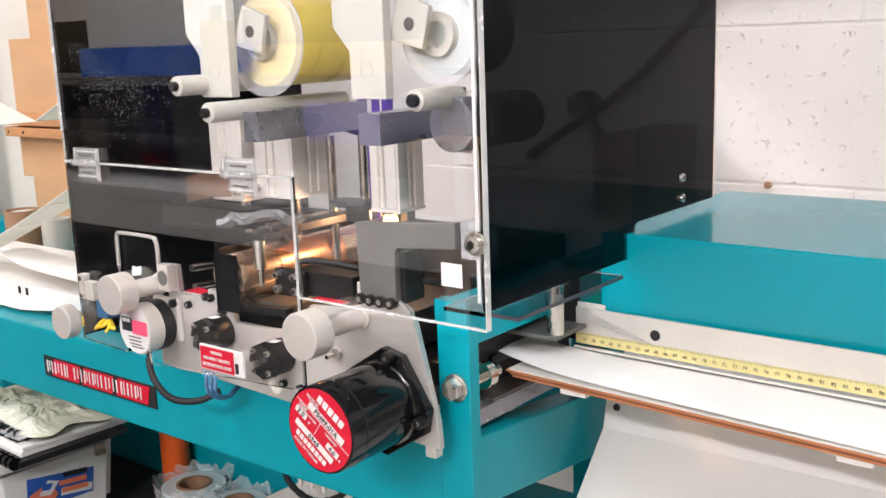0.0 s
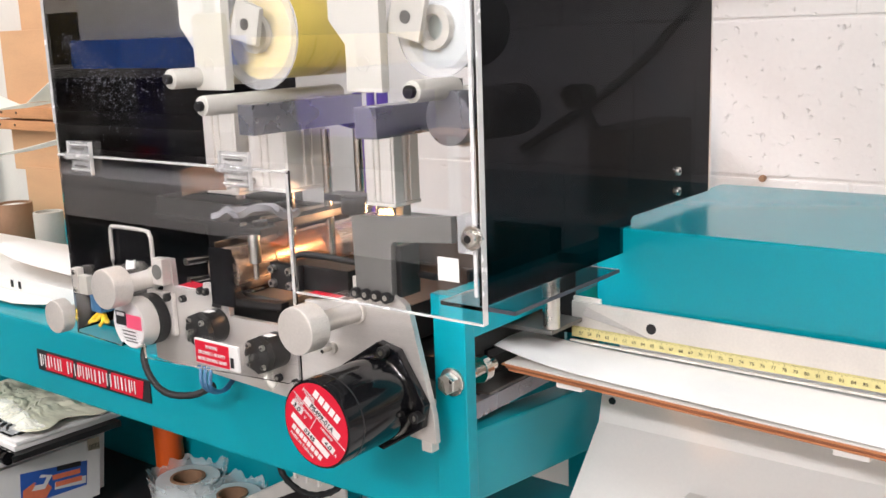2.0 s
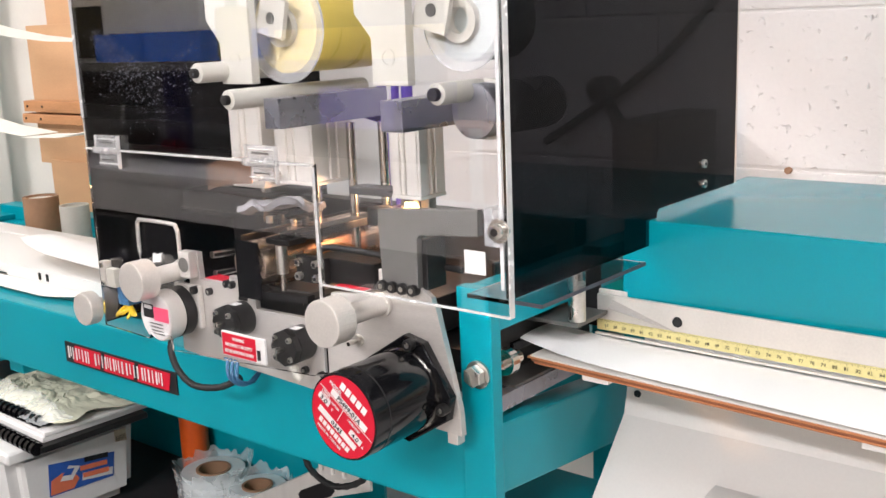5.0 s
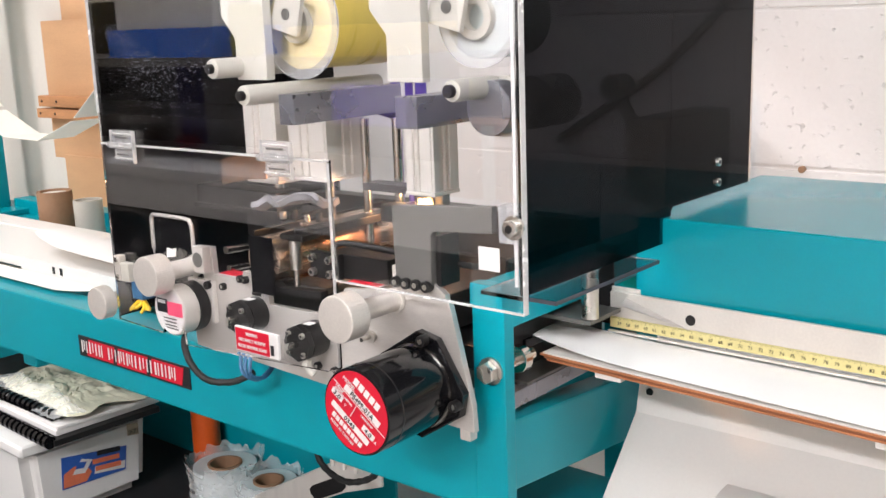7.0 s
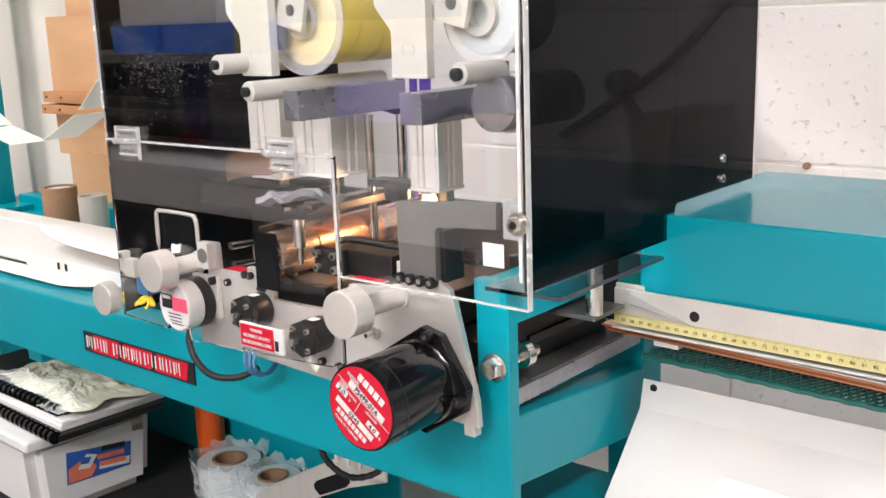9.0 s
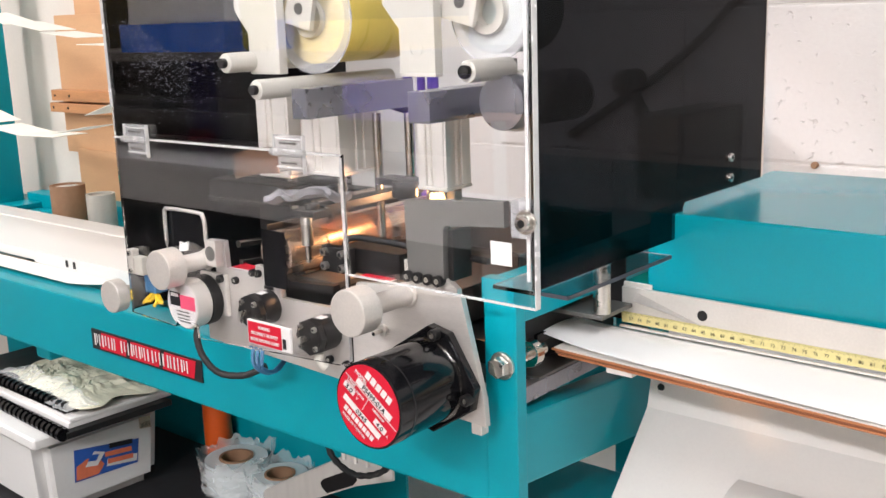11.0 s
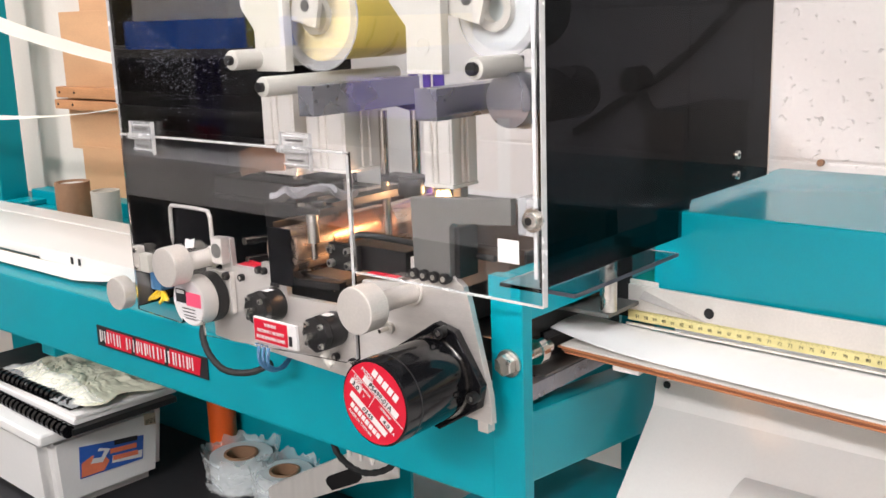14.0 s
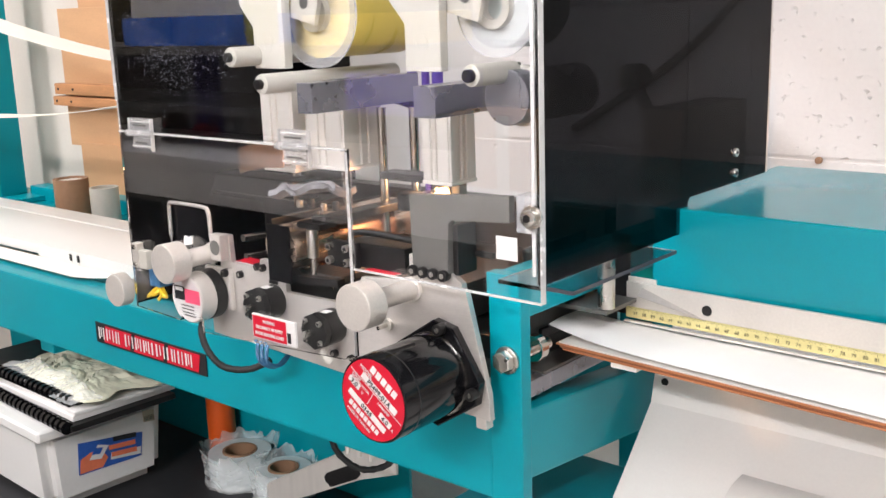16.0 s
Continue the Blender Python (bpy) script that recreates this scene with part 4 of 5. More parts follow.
def tape_measure():
    t = thing("steel_rule_tape", "yellow tape rule with black centimetre figures stuck along fence", "tape measure", at=(-0.0034, 0, 0))
    t.rotation_euler = (0, 0, radians(-1.3))
    z0, z1 = 0.9630, 0.9742
    part("tape", box(0.0215, 1.4, 0.1492, 0.1499, z0, z1), TAPE_YELLOW, t)
    bm = bmesh.new()
    for k in range(0, 850):
        x = 0.0225 + k * 0.001
        h = 0.0036 if k % 10 == 0 else (0.0028 if k % 5 == 0 else 0.0018)
        vs = [bm.verts.new(p) for p in ((x - 0.0001, 0.1489, z1 - h), (x + 0.0001, 0.1489, z1 - h), (x + 0.0001, 0.1489, z1), (x - 0.0001, 0.1489, z1))]
        bm.faces.new(vs)
    tagged(part("scale_marks", bm, BLACK_INK, t), kind="stuff")
    for n in range(57, 96):
        words(str(n), 0.0046, Matrix.Translation((0.0625 + (n - 60) * 0.01, 0.1488, 0.9676)) @ FRONT, BLACK_INK, t, "figure", 0.0001)


tape_measure()


def slab(points, z0, z1, bevel=0.0):
    """A polygon in x and y, extruded along z."""
    bm = prism(points, z0, z1, bevel)
    for v in bm.verts:
        v.co = Vector((v.co.x, v.co.z, v.co.y))
    return bm


def shelf_front(x):
    return 0.0660 - 0.066 * min(x, 0.6)


def outfeed_shelf():
    t = thing("outfeed_shelf", "sliding laminated copper-brown outfeed shelf", "shelf board")
    def plan(x0, d):
        return [(x0, shelf_front(x0) + d), (0.6, shelf_front(0.6) + d), (1.5, shelf_front(0.6) + d), (1.5, 0.1585), (x0, 0.1585)]
    part("grey_top", slab(plan(-0.006, 0.0008), 0.9515, 0.9530, 0.0004), ANOD, t)
    for k, m in enumerate((COPPER, COPPER_DARK, COPPER)):
        part("laminate", slab(plan(-0.009 + 0.004 * k, 0.0006 * (k % 2)), 0.9495 - k * 0.0021, 0.9514 - k * 0.0021, 0.0005), m, t)
    for x in (0.052, 0.315, 0.62):
        part("cleat", box(x, x + 0.028, shelf_front(x) + 0.006, 0.13, 0.9375, 0.9450, 0.0015), WHITE_METAL, t)
    return t


SHELF = outfeed_shelf()


def paper(name):
    def fn(u, v):
        x = -0.068 + 0.87 * u + 0.022 * v * (1 - u)
        front = shelf_front(x) + 0.0035 + 0.026 * math.exp(-(x + 0.068) / 0.07) - 0.095
        lift = math.exp(-((x + 0.07) / 0.085) ** 2)
        return (x, front + (0.0525 - front) * v, 0.0085 * lift + 0.002 * v * (1 - v) * 4 + 0.0010 * (1 + math.sin(x * 9)))
    t = part(name, sheet(60, 8, fn, 0.0006), PAPER, smooth=True)
    return tagged(t, "long white printed label sheet lying on the outfeed shelf", "paper sheet", "label sheets")


SHEET_A = paper("paper_sheet")
SHEET_B = paper("paper_sheet")


def catch_tray():
    t = thing("catch_tray", "sloping white sheet-metal catch tray below the shelf", "tray")
    def fn(u, v):
        x = 0.012 + 1.5 * u
        if v < 0.2:
            return (x, 0.2285 - 0.008 * v / 0.2, 0.8770 - 0.032 * v / 0.2)
        k = (v - 0.2) / 0.8
        return (x, 0.2205 - 0.22 * k, 0.845 - 0.20 * k - 0.012 * math.sin(math.pi * k))
    part("pan", sheet(6, 20, fn, 0.0012), WHITE_METAL, t)
    part("hole", rod((0.0255, 0.2245, 0.8695), (0.0255, 0.2256, 0.8695), 0.0042, 24), BLACK_MATT, t)
    for x in (0.02, 1.4):
        part("support", box(x, x + 0.02, 0.2310, 0.26, 0.0, 0.86, 0.002), TEAL, t)
    c = part("curled_sheet", sheet(10, 16, lambda u, v: (0.140 + 0.46 * u + 0.012 * v, 0.175 - 0.15 * v, 0.812 - 0.135 * v + 0.046 * math.sin(math.pi * v)), 0.0006), PAPER, smooth=True)
    tagged(c, "curled white label sheet lying in the tray", "paper sheet")


catch_tray()


def net_belt():
    t = thing("mesh_guard", "dark green plastic-coated mesh strip below the shelf", "wire mesh", at=(-0.008, 0.004, 0))
    t.rotation_euler = (0, 0, radians(-3))
    bm = bmesh.new()
    x0, x1, y0, y1, z = 0.045, 0.75, 0.163, 0.222, 0.928
    nx = 92
    p = (x1 - x0) / nx
    rows = 7
    for j in range(rows + 1):
        y = y0 + (y1 - y0) * j / rows
        for i in range(nx):
            xa = x0 + p * (i + (0.5 if j % 2 else 0))
            if j < rows:
                yb = y0 + (y1 - y0) * (j + 1) / rows
                rod((xa, y, z), (xa + 0.5 * p, yb, z), 0.0016, 5, bm=bm)
                rod((xa, y, z), (xa - 0.5 * p, yb, z), 0.0016, 5, bm=bm)
    tagged(part("netting", bm, GREEN_NET, t), kind="stuff")
    part("selvedge", sweep([(x0 + (x1 - x0) * k / 60, y0, z - 0.001 + 0.0008 * (k % 2)) for k in range(61)], 0.0028, 8, rough=0.12), GREEN_NET, t, smooth=True)


net_belt()


# ---- the infeed bed on the left ----
def infeed():
    t = thing("infeed_bed", "long white sheet-metal infeed bed on the frame", "machine bed")
    part("deck", box(-2.3, -0.56, 0.060, 0.20, 0.915, 0.93, 0.003), WHITE_METAL, t)
    part("rear_lip", box(-2.3, -0.53, 0.2005, 0.25, 0.915, 0.932, 0.004), WHITE_METAL, t)
    part("chute", sheet(10, 6, lambda u, v: (-2.3 + 1.45 * u + 0.10 * v * u, 0.030 + 0.024 * v, 0.9060 + 0.008 * v * v), 0.001), CREAM, t, smooth=True)
    for x in (-0.895, -0.874):
        part("slot", box(x, x + 0.007, 0.0550, 0.0558, 0.9185, 0.9295, 0.0004, 1), BLACK_MATT, t)
    part("side_guide", box(-0.99, -0.52, 0.056, 0.0585, 0.9125, 0.934, 0.001), WHITE_METAL, t)
    for x, y, r, h, m, nm, lb in ((-1.30, 0.30, 0.033, 0.0735, TUBE_CARD, "cardboard_core", "brown cardboard core tube standing on end"), (-1.185, 0.30, 0.0265, 0.066, HDPE, "plastic_core", "white plastic core tube standing on end")):
        c = thing(nm, lb, "core tube", at=(x, y, 0.905))
        part("tube", ring((0, 0, 0), (0, 0, 1), r, r * 0.82, h, 40), m, c, smooth=True)
        part("plug", rod((0, 0, 0.01), (0, 0, h - 0.004), r * 0.8, 32), WHITE_METAL if m is TUBE_CARD else HDPE, c, smooth=True)
    s = thing("rear_shelf", "narrow teal ledge behind the infeed bed", "ledge")
    part("ledge", box(-1.58, -0.6, 0.255, 0.36, 0.893, 0.904, 0.002), TEAL, s)
    k = thing("timber_offcut", "short cardboard offcut below the infeed bed", "offcut")
    part("block", box(-0.80, -0.70, 0.07, 0.10, 0.901, 0.9145, 0.002), CARD, k)
    c = thing("cardboard_sheet", "tall brown cardboard sheets leaning on the wall", "cardboard")
    part("board", box(-1.465, -1.10, 0.405, 0.411, 1.022, 1.30, 0.001), CARD, c)
    part("board", box(-1.395, -1.10, 0.412, 0.418, 1.29, 1.50, 0.001), CARD, c)
    part("board", box(-1.42, -1.08, 0.400, 0.4045, 0.80, 1.03, 0.001), CARD, c)
    w = thing("wooden_batten", "two orange pine battens screwed across the cardboard", "batten")
    for z0, z1, x0 in ((1.130, 1.152, -1.455), (1.107, 1.126, -1.465)):
        b = part("batten", box(x0, -1.1, 0.375, 0.399, z0, z1, 0.002), WOOD, w)
        for x in (x0 + 0.015, x0 + 0.07):
            part("screw", rod((x, 0.3735, (z0 + z1) / 2), (x, 0.3748, (z0 + z1) / 2), 0.0025, 12), BLACK_MATT, b)


infeed()


def web_strip():
    """A hanging cream label web, built of short stiff lengths that follow its changing bow."""
    t = thing("web_strip", "cream label web hanging in a loop at the infeed", "label web", "web loops")
    return [part("web_length", box(-0.0515, 0.0515, 0.07, 0.13, -0.0004, 0.0004), CREAM, t) for k in range(9)]


WEB_UP = web_strip()
WEB_LOW = web_strip()


# ---- below the bench ----
def across(points, x0, x1, bevel=0.0):
    """A polygon in y and z, extruded along x."""
    bm = prism(points, x0, x1, bevel)
    for v in bm.verts:
        v.co = Vector((v.co.y, v.co.x, v.co.z))
    return bm


def storage_tub():
    t = thing("storage_tub", "milky white plastic storage tub with a printed label", "storage box", at=(-0.846, -0.052, 0.5455))
    x0, x1, y0, y1, z0, z1 = -0.36, 0.0, 0.0, 0.215, 0.0, 0.138
    bm = bmesh.new()
    k = 0.010
    a = [bm.verts.new(p) for p in ((x0 + k, y0 + k, z0), (x1 - k, y0 + k, z0), (x1 - k, y1 - k, z0), (x0 + k, y1 - k, z0))]
    b = [bm.verts.new(p) for p in ((x0, y0, z1), (x1, y0, z1), (x1, y1, z1), (x0, y1, z1))]
    bm.faces.new(a)
    bm.faces.new(b)
    for i in range(4):
        bm.faces.new((a[i], a[(i + 1) % 4], b[(i + 1) % 4], b[i]))
    bmesh.ops.bevel(bm, geom=bm.edges[:], offset=0.02, segments=5, affect="EDGES")
    part("body", bm, TUB, t, smooth=True)
    part("rim", box(x0 - 0.006, x1 + 0.006, y0 - 0.006, y1 + 0.006, 0.1235, 0.143, 0.0085, 3), TUB, t, smooth=True)
    lb = part("label", across([(0.044, 0.050), (0.152, 0.046), (0.156, 0.086), (0.046, 0.103)], 0.0, 0.0006), BLUE_INK, t, "blue and orange printed label")
    lb.location = (-0.0094, 0.012, 0.0)
    lb.rotation_euler = (0, radians(4.15), 0)
    part("picture", across([(0.046, 0.052), (0.084, 0.051), (0.094, 0.064), (0.086, 0.076), (0.066, 0.082), (0.048, 0.075)], 0.0008, 0.0012), ORANGE_INK, lb)
    part("picture", across([(0.062, 0.070), (0.082, 0.066), (0.096, 0.084), (0.078, 0.091)], 0.0014, 0.0018), WHITE_INK, lb)
    part("picture", across([(0.066, 0.078), (0.080, 0.075), (0.086, 0.084), (0.074, 0.087)], 0.0020, 0.0024), BLUE_INK, lb)
    part("picture", across([(0.098, 0.058), (0.150, 0.050), (0.152, 0.062), (0.100, 0.070)], 0.0008, 0.0012), WHITE_INK, lb)
    for n, (u, v, w, m) in enumerate(((0.096, 0.075, 0.046, ORANGE_INK), (0.100, 0.062, 0.044, ORANGE_INK), (0.104, 0.087, 0.040, BLACK_INK))):
        part("print_bar", across([(u, v), (u + w, v - 0.005), (u + w, v + 0.003), (u, v + 0.008)], 0.0014, 0.0018), m, lb)
    part("barcode", across([(0.170, 0.102), (0.190, 0.099), (0.190, 0.118), (0.170, 0.121)], 0.0002, 0.0010), mat_tan, t)
    for n in range(7):
        part("barcode_line", across([(0.172 + n * 0.0025, 0.1025), (0.173 + n * 0.0025, 0.1023), (0.173 + n * 0.0025, 0.1105), (0.172 + n * 0.0025, 0.1108)], 0.0012, 0.0014), BLACK_INK, t)
    t.rotation_euler = (0, 0, radians(-2))


mat_tan = mat("tan_sticker", (0.5, 0.42, 0.3), 0.5, 0, 0.1, 40)
storage_tub()


def binders():
    for k, (z, m, dx, dy) in enumerate(((0.6890, BLACK_MATT, 0.0, 0.0), (0.6992, PAPER, -0.012, 0.010), (0.7085, PAPER, -0.010, 0.012), (0.7150, BLACK_MATT, -0.03, 0.028))):
        dark = m is BLACK_MATT
        t = thing("comb_bound_folder" if dark else "paper_pad", "black comb-bound folder lying on the tub" if dark else "thick pad of cream paper lying on tub",
                  "folder" if dark else "paper pad", "folders on the tub", at=(-0.798 + dx, -0.026 + dy, z))
        high = 0.0095 if dark else (0.0088 if k == 1 else 0.006)
        part("cover", box(-0.34, 0.0, 0.0, 0.175, 0, high, 0.002), m, t)
        if dark:
            part("spine", rod((-0.34, -0.004, 0.007), (-0.004, -0.004, 0.007), 0.0062, 14), BLACK, t, smooth=True)
            for i in range(22):
                part("comb_ring", ring((-0.332 + i * 0.0152, -0.004, 0.007), (1, 0, 0), 0.0098, 0.006, 0.0075, 14), BLACK, t)
        t.rotation_euler = (0, 0, radians((-3, -2, -4, -1)[k]))
    t = thing("polythene_bag", "crumpled pale polythene bag lying on the folders", "plastic bag")
    def fn(u, v, lift=0.0):
        n = noise.noise(Vector((u * 5, v * 4, 2.0))) * 0.006 + noise.noise(Vector((u * 14, v * 11, 5.0))) * 0.004 + noise.noise(Vector((u * 34, v * 28, 9.0))) * 0.0025
        e = min(u, v, 1 - u, 1 - v) * 5
        x = -1.05 + 0.265 * u + 0.012 * math.sin(9 * v) - 0.02 * (1 - v)
        y = 0.022 + 0.125 * v - 0.024 * u + 0.006 * math.sin(13 * u) + 0.006 * noise.noise(Vector((u * 16, 1.0, 3.0)))
        return (x, y, 0.7262 + lift + min(1, e) * (0.012 + n))
    part("bag", sheet(90, 60, fn, 0.0008), FOAM, t, smooth=True)
    part("loose_film", sheet(70, 24, lambda u, v: fn(u, 0.30 * v - 0.10, 0.003 + 0.004 * abs(noise.noise(Vector((u * 18, v * 9, 4.0)))))), FILM_CLEAR, t, "clear crinkled film edge", smooth=True)


binders()


def below_bench():
    t = thing("orange_pipe", "orange painted upright steel pipe below the bench", "pipe")
    part("pipe", rod((-0.822, 0.255, 0.5455), (-0.822, 0.255, 0.80), 0.0235, 36), ORANGE, t, smooth=True)
    s = thing("under_shelf", "dark shelf board below the bench", "shelf board")
    part("board", box(-2.0, -0.35, -0.33, 0.284, 0.515, 0.545, 0.003), DARK_SHELF, s)
    part("leg", box(-0.6, -0.55, 0.1, 0.15, 0.0, 0.5145, 0.003), DARK_SHELF, s)
    part("leg", box(-1.9, -1.85, 0.1, 0.15, 0.0, 0.5145, 0.003), DARK_SHELF, s)
    for x, y, r, zt, lb in ((-0.725, 0.215, 0.050, 0.594, "label roll in a clear crumpled plastic bag"), (-0.632, 0.225, 0.044, 0.586, "label roll in a clear crumpled plastic bag")):
        c = thing("wrapped_roll", lb, "label roll", "wrapped rolls", at=(x, y, 0))
        part("roll", ring((0, 0, 0.5455), (0, 0, 1), r, r * 0.55, zt - 0.5455, 40), FILM_WHITE, c, smooth=True)
        part("core", ring((0, 0, 0.5455), (0, 0, 1), r * 0.55, r * 0.46, zt - 0.543, 32), TUBE_CARD, c, smooth=True)
        def fn(u, v, r=r, zt=zt):
            a = 2 * math.pi * u
            n = noise.noise(Vector((3 * math.cos(a), 3 * math.sin(a), v * 5 + x * 20)))
            n2 = noise.noise(Vector((9 * math.cos(a), 9 * math.sin(a), v * 14 + x * 20)))
            k = r * max(1.03 + 0.02 * n2, 1.15 + 0.14 * n + 0.06 * n2 + 0.06 * v * v)
            return (k * math.cos(a), k * math.sin(a), 0.547 + (zt - 0.537) * v + (0.016 * n + 0.008 * n2) * v)
        ob = part("bag", sheet(90, 26, fn), FILM_CLEAR, c, "clear crumpled plastic bag", smooth=True)
        ob.visible_shadow = False
    g = thing("slotted_bracket", "galvanised slotted steel angle below the bench", "bracket")
    bm = prism([(-0.60, 0.552), (-0.40, 0.655), (-0.33, 0.682), (-0.33, 0.735), (-0.41, 0.697), (-0.60, 0.590)], 0.165, 0.169, 0.0006)
    part("angle", bm, ANOD, g)
    part("flange", prism([(-0.60, 0.590), (-0.41, 0.697), (-0.41, 0.699), (-0.60, 0.592)], 0.1695, 0.20), ANOD, g)
    part("slot", prism([(-0.468, 0.634), (-0.458, 0.628), (-0.405, 0.655), (-0.397, 0.664), (-0.400, 0.674), (-0.411, 0.676), (-0.464, 0.648), (-0.470, 0.641)], 0.1640, 0.1648), BLACK_MATT, g)
    c = thing("armoured_cable", "black ribbed flexible conduit looping below the beam", "cable")
    part("conduit", sweep([(-0.385, 0.10, 0.80), (-0.385, 0.10, 0.765), (-0.36, 0.09, 0.735), (-0.32, 0.09, 0.722), (-0.28, 0.095, 0.735), (-0.26, 0.10, 0.76)], 0.0040, 10, rough=0.1), RUBBER, c)
    for x in (-0.32, -0.30, -0.34):
        part("stud", rod((x, 0.09, 0.738), (x, 0.09, 0.80), 0.003, 10), ANOD, c)
    w = thing("lining_panel", "pale lining board below the frame", "panel")
    part("board", box(-0.40, -0.06, 0.40, 0.405, 0.05, 0.80, 0.001), WHITE_METAL, w)


below_bench()


def wall_details():
    c = thing("wall_cable", "black electric cable clipped across the back wall", "cable")
    part("cable", sweep([(0.10, 0.69, 1.50), (-0.04, 0.69, 1.36), (-0.124, 0.69, 1.274), (-0.171, 0.69, 1.227), (-0.216, 0.69, 1.19), (-0.259, 0.69, 1.16), (-0.298, 0.69, 1.137), (-0.40, 0.69, 1.075)], 0.0065, 10), RUBBER, c, smooth=True)
    v = thing("valve_block", "dark valve block with a black hose behind the guard", "valve")
    part("body", box(-0.165, -0.105, 0.50, 0.697, 1.02, 1.135, 0.003), GREY_STEEL, v)
    part("knob", rod((-0.178, 0.52, 1.178), (-0.178, 0.48, 1.178), 0.017, 24, bevel=0.003), BLACK_MATT, v, smooth=True)
    part("hose", sweep([(-0.150, 0.51, 1.12), (-0.172, 0.51, 1.15), (-0.178, 0.51, 1.178)], 0.009, 10), RUBBER, v, smooth=True)
    b = thing("wall_bolt", "rusty bolt head in the painted blockwork", "bolt")
    part("head", rod((0.005, WALL_Y + 0.002, 1.0505), (0.005, WALL_Y - 0.006, 1.0505), 0.005, 10, bevel=0.001), TUBE_CARD, b)


wall_details()


# ---- shelf of bins across the room, mirrored in the guard ----
def bin_shelf():
    SY = -1.58
    s = thing("bin_rack", "grey steel rack with shelves of small parts", "storage rack")
    part("shelf", box(-3.7, -1.0, SY - 0.45, SY, 1.15, 1.18, 0.003), GREY_STEEL, s)
    part("shelf", box(-3.7, -1.0, SY - 0.45, SY, 0.95, 0.98, 0.003), DARK_SHELF, s)
    # Dark sheet added to keep the left part of the guard's reflection black.
    part("back", box(-3.7, -1.55, SY - 0.47, SY - 0.456, 0.0, 1.40, 0.001), DARK_SHELF, s)
    for x in (-3.7, -1.04):
        part("upright", box(x, x + 0.03, SY - 0.44, SY - 0.41, 0.0, 1.45, 0.002), GREY_STEEL, s)
    def tray(nm, x0, x1, z0, z1, m, lb):
        t = thing(nm, lb, "parts bin")
        bm = bmesh.new()
        box(x0, x1, SY - 0.02, SY, z0, z1, 0.004, 2, bm)
        box(x0, x1, SY - 0.3, SY - 0.0205, z0, z0 + 0.01, 0.002, 1, bm)
        box(x0, x0 + 0.01, SY - 0.3, SY - 0.0205, z0 + 0.0105, z1, 0.002, 1, bm)
        box(x1 - 0.01, x1, SY - 0.3, SY - 0.0205, z0 + 0.0105, z1, 0.002, 1, bm)
        part("bin", bm, m, t)
    tray("parts_bin", -2.82, -2.53, 1.1805, 1.278, BLUE_BIN, "blue plastic parts bin on the rack")
    tray("parts_bin", -2.52, -2.22, 1.1805, 1.278, BLUE_BIN, "blue plastic parts bin on the rack")
    b = thing("detergent_bottle", "olive green bottle with a green cap on rack", "bottle", at=(-2.12, SY - 0.06, 1.1805))
    part("bottle", rod((0, 0, 0), (0, 0, 0.17), 0.055, 28, bevel=0.02), GREEN_BOTTLE, b, smooth=True)
    part("cap", rod((0, 0, 0.1705), (0, 0, 0.22), 0.02, 18, bevel=0.004), GREEN_CAP, b, smooth=True)
    tray("parts_bin", -1.86, -1.44, 1.1805, 1.27, YELLOW_BIN, "yellow plastic parts bin on the rack")
    b = thing("violet_crate", "violet plastic crate hanging below the rack shelf", "crate")
    part("crate", box(-1.70, -1.40, SY - 0.3, SY - 0.01, 0.9805, 1.10, 0.01), PURPLE_BIN, b)
    b = thing("white_carton", "white cardboard carton on top of the blue bins", "carton")
    part("carton", box(-2.80, -2.25, SY - 0.28, SY - 0.03, 1.2785, 1.50, 0.003), PAPER, b)


def bench():
    """A packing bench across the aisle, seen only mirrored in the guard."""
    t = thing("packing_bench", "pale grey packing bench across the aisle", "bench")
    part("top", box(-3.7, 0.4, -1.95, -1.42, 0.79, 0.83, 0.005), mat_bench, t)
    # Strip added to widen the pale band mirrored in the guard.
    part("band_strip", box(-3.69, 0.39, -1.434, -1.422, 0.685, 0.7895, 0.002), mat_bench, t)
    # Dark panel added so that the guard mirrors black below the bench.
    part("front_panel", box(-3.69, -1.15, -1.50, -1.485, 0.02, 0.7895, 0.002), DARK_SHELF, t)
    # Pale board added to lay a white veil over the guard by reflection.
    part("veil_board", box(-1.50, 0.4, -1.975, -1.955, 0.60, 1.75, 0.003), mat_bench, t)
    for x in (-3.65, -1.3, 0.3):
        part("leg", box(x, x + 0.05, -1.9, -1.85, 0.0, 0.7895, 0.003), GREY_STEEL, t)
    for x0, x1, z1 in ((-1.16, -0.84, 1.02), (-0.80, -0.50, 0.95)):
        c = thing("carton", "brown cardboard carton standing on a bench", "carton", "cartons on the bench")
        part("box", box(x0, x1, -1.58, -1.50 + 0.06, 0.8305, z1, 0.003), CARD, c)
        part("tape_strip", box((x0 + x1) / 2 - 0.02, (x0 + x1) / 2 + 0.02, -1.4398, -1.4392, 0.832, z1 - 0.004), CREAM, c)


mat_bench = mat("pale_bench_laminate", (0.82, 0.80, 0.80), 0.4, 0, 0.05, 5)
bench()
bin_shelf()


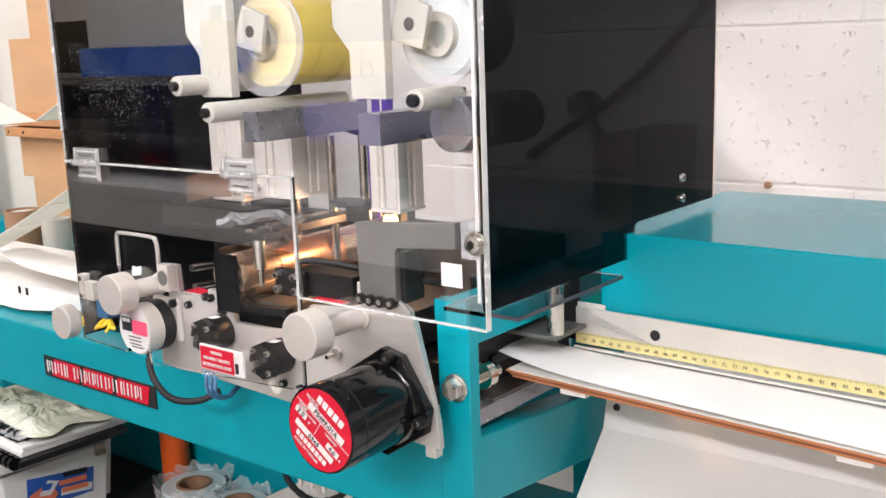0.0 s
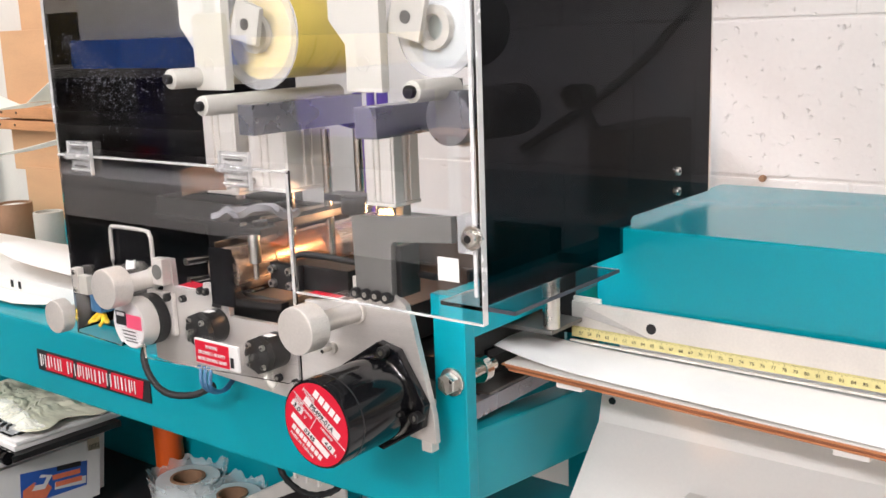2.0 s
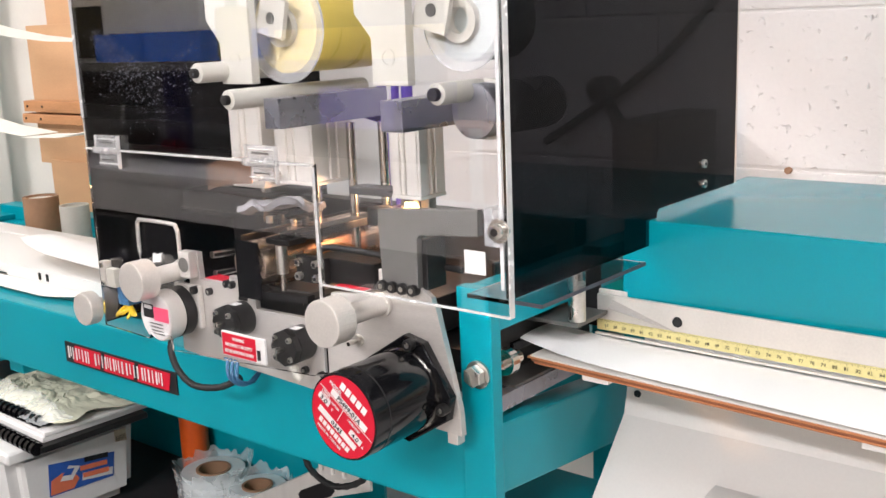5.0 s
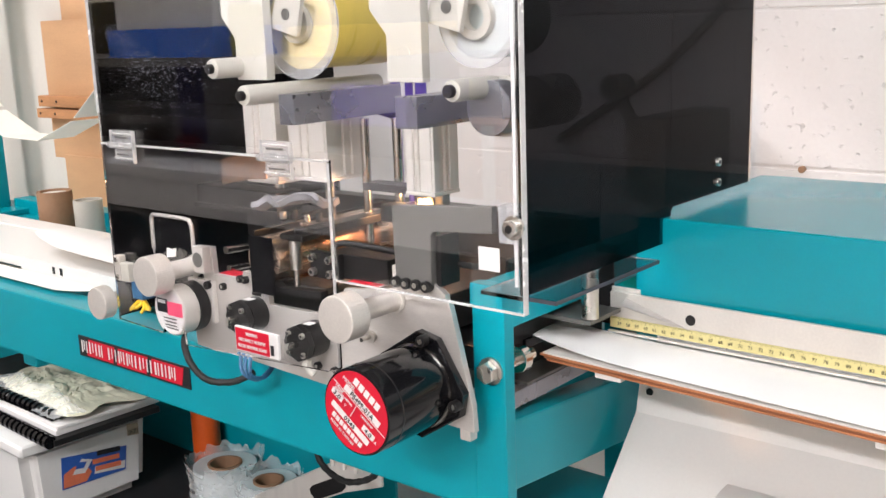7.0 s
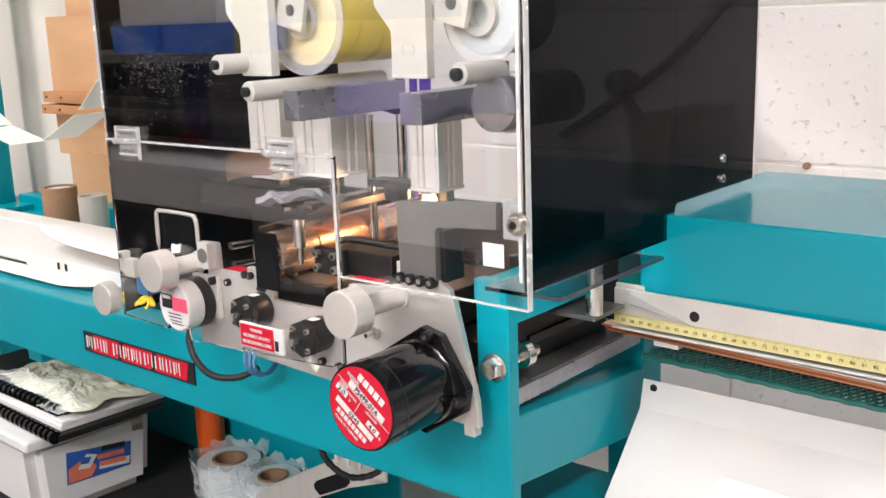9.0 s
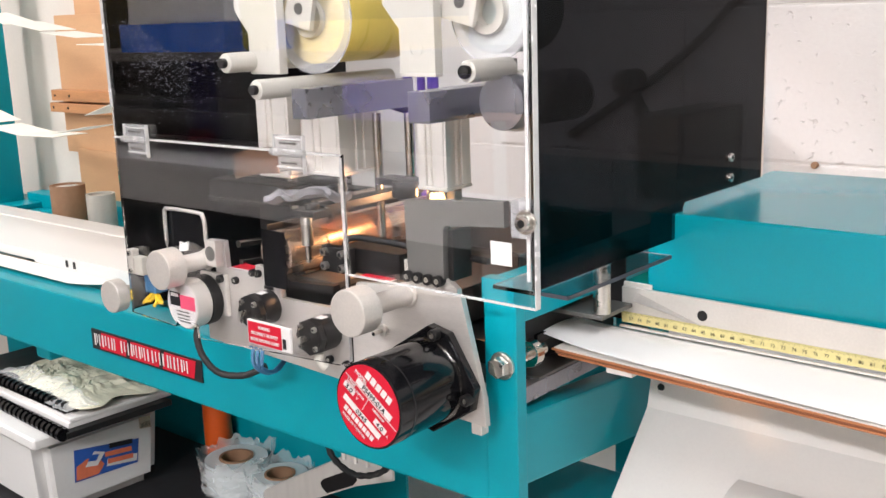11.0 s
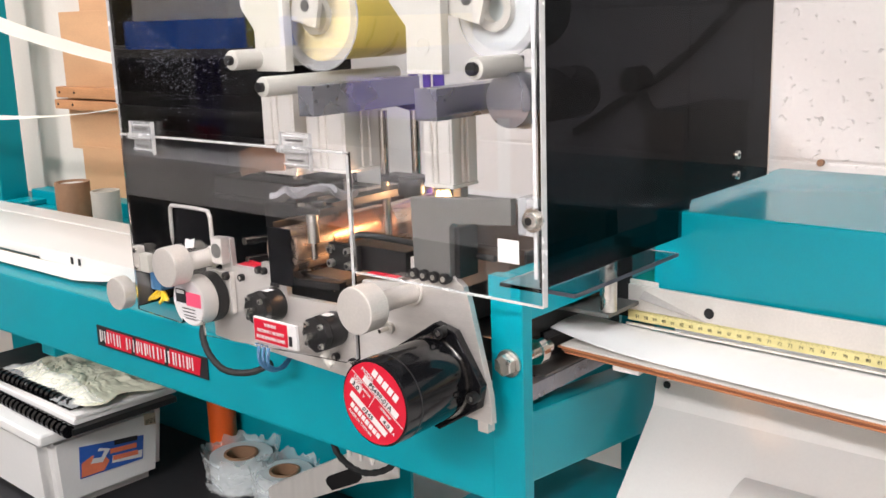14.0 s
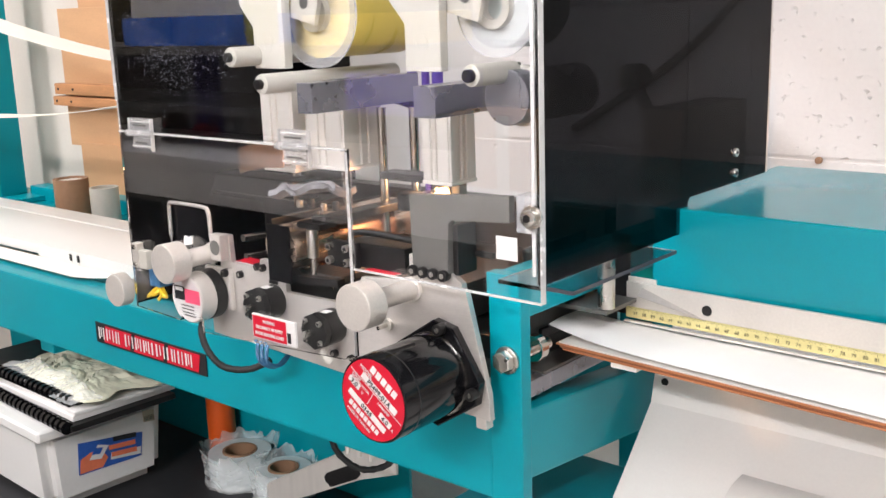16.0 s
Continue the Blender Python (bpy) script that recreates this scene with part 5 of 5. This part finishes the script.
# ---- motion ----
def motions():
    hold = [(t, m) for t, m in ((0, 0.0), (3.5, 0.0), (3.75, -0.019), (8.15, -0.019), (8.4, 0.0), (15.1, 0.0), (15.35, -0.019), (16, -0.019))]
    walk(CROSSHEAD, [(t, pose(0, 0, z)) for t, z in hold])
    dx, dz = -0.0175, 1.224
    rows = []
    for t, o in ((0, -0.004), (2.4, -0.002), (2.9, -0.010), (7.1, -0.010), (7.6, 0.0), (14.1, 0.002), (14.6, -0.002), (16, -0.006)):
        rows.append((t, pose(dx + o * 0.3, -0.04, dz + o)))
    walk(DANCER, rows)
    # the shelf slides back under the cover, the sheet drops into the tray
    walk(SHELF, [(0, pose(0, 0, 0)), (8.42, pose(0, 0, 0)), (8.6, pose(0, 0.024, 0)), (8.82, pose(0, 0.105, 0, 0, 0, -1)), (9.6, pose(0, 0.105, 0, 0, 0, -1)), (10.1, pose(0, 0, 0)), (16, pose(0, 0, 0))])
    SY, SZ = 0.095, 0.9535
    walk(SHEET_A, [(0, pose(0, SY, SZ)), (8.4, pose(0, SY, SZ)), (8.5, pose(0.006, SY, SZ + 0.004)), (8.6, pose(0.03, SY - 0.005, SZ + 0.002, 4)), (8.7, pose(0.09, SY - 0.02, SZ - 0.020, 12)), (8.8, pose(0.16, SY - 0.03, SZ - 0.095, 30)),
                   (8.9, pose(0.19, 0.105, 0.81, 41)), (9.1, pose(0.19, 0.112, 0.780, 42)), (9.8, pose(0.19, 0.112, 0.780, 42)), (10.4, pose(0.19, -0.04, 0.645, 42)), (10.8, pose(0.19, -0.25, 0.32, 25)), (11.1, pose(0.19, -0.40, 0.002, 0)), (16, pose(0.19, -0.40, 0.002, 0))])
    walk(SHEET_B, [(0, pose(-0.95, SY, SZ)), (9.9, pose(-0.95, SY, SZ)), (10.2, pose(-0.88, SY, SZ)), (11.0, pose(-0.02, SY, SZ)), (11.2, pose(0, SY, SZ)), (16, pose(0, SY, SZ))])
    # the web loops rise and sag as the feed pulls them: time, height, slope and bow
    up = ((0, 1.178, -0.203, 1.7), (0.5, 1.168, -0.016, 1), (1, 1.163, 0.122, 0.12), (1.5, 1.175, 0.146, 0.12), (2, 1.186, -0.15, 1.7),
          (2.5, 1.279, -0.348, 0.12), (3, 1.265, -0.222, 0.12), (4, 1.254, -0.179, 0.12), (4.2, 1.254, -0.179, 0.12), (5.2, 1.3, -0.1, 0.3),
          (6.3, 1.4, 0, 0.3), (9.2, 1.4, 0, 0.3), (10.4, 1.32, -0.1, 0.3), (11.5, 1.234, -0.144, 0.32), (12, 1.197, -0.135, 1.19),
          (12.5, 1.233, -0.166, 0.12), (13.5, 1.249, -0.169, 0.12), (16, 1.245, -0.15, 0.12))
    low = ((0, 1.003, 0.385, 0.12), (0.5, 1.102, 0.173, 0.12), (1, 1.083, 0.151, 0.12), (1.5, 1.124, 0.104, 0.12), (2, 1.11, 0.142, 0.12),
          (2.5, 1.138, 0.106, 0.12), (3.5, 1.14, 0.1, 0.12), (4, 1.14, 0.1, 0.12), (4.2, 1.14, 0.1, 0.12), (5.4, 1.13, -0.1, 0.7),
          (6.3, 1.12, 0.043, 1.7), (6.5, 1.12, 0.043, 1.7), (9, 1.109, 0.178, 1.57), (11.5, 1.114, 0.031, 0.5), (12, 1.026, 0.113, 1.7),
          (12.5, 1.113, 0.125, 0.63), (13.5, 1.138, 0.078, 0.12), (16, 1.136, 0.082, 0.12))
    for pieces, bows in ((WEB_UP, up), (WEB_LOW, low)):
        for k, piece in enumerate(pieces):
            u = -0.52 + 0.1 * k
            walk(piece, [(t, pose(-0.95 + u, 0, z + b * u + c * u * u, 0, -math.degrees(math.atan(b + 2 * c * u)), 0)) for t, z, b, c in bows])


# ---- the blocks of the back wall ----
def blockwork():
    bw, bh, j = 0.45, 0.2205, 0.004
    kinds = []
    for k in range(4):
        bm = box(j / 2, bw - j / 2, -0.0, 0.02, j / 2, bh - j / 2, 0.0025, 2)
        for v in bm.verts:
            v.co.y += 0.0012 * noise.noise(v.co * 40 + Vector((k * 7.0, 0, 0)))
        me = bpy.data.meshes.new("block")
        bm.to_mesh(me)
        bm.free()
        me.materials.append(BLOCK)
        kinds.append(me)
    zj = 1.0515
    for r in range(-5, 5):
        z = zj + r * bh
        off = 0.0 if r % 2 else bw / 2
        for c in range(-3, 5):
            x = 0.125 + off + c * bw
            if x < -0.95 or x > 1.8:
                continue
            b = new("block", kinds[(c * 3 + r) % 4])
            b.parent = WALL_N
            b.location = (x, WALL_Y, z)


blockwork()
motions()
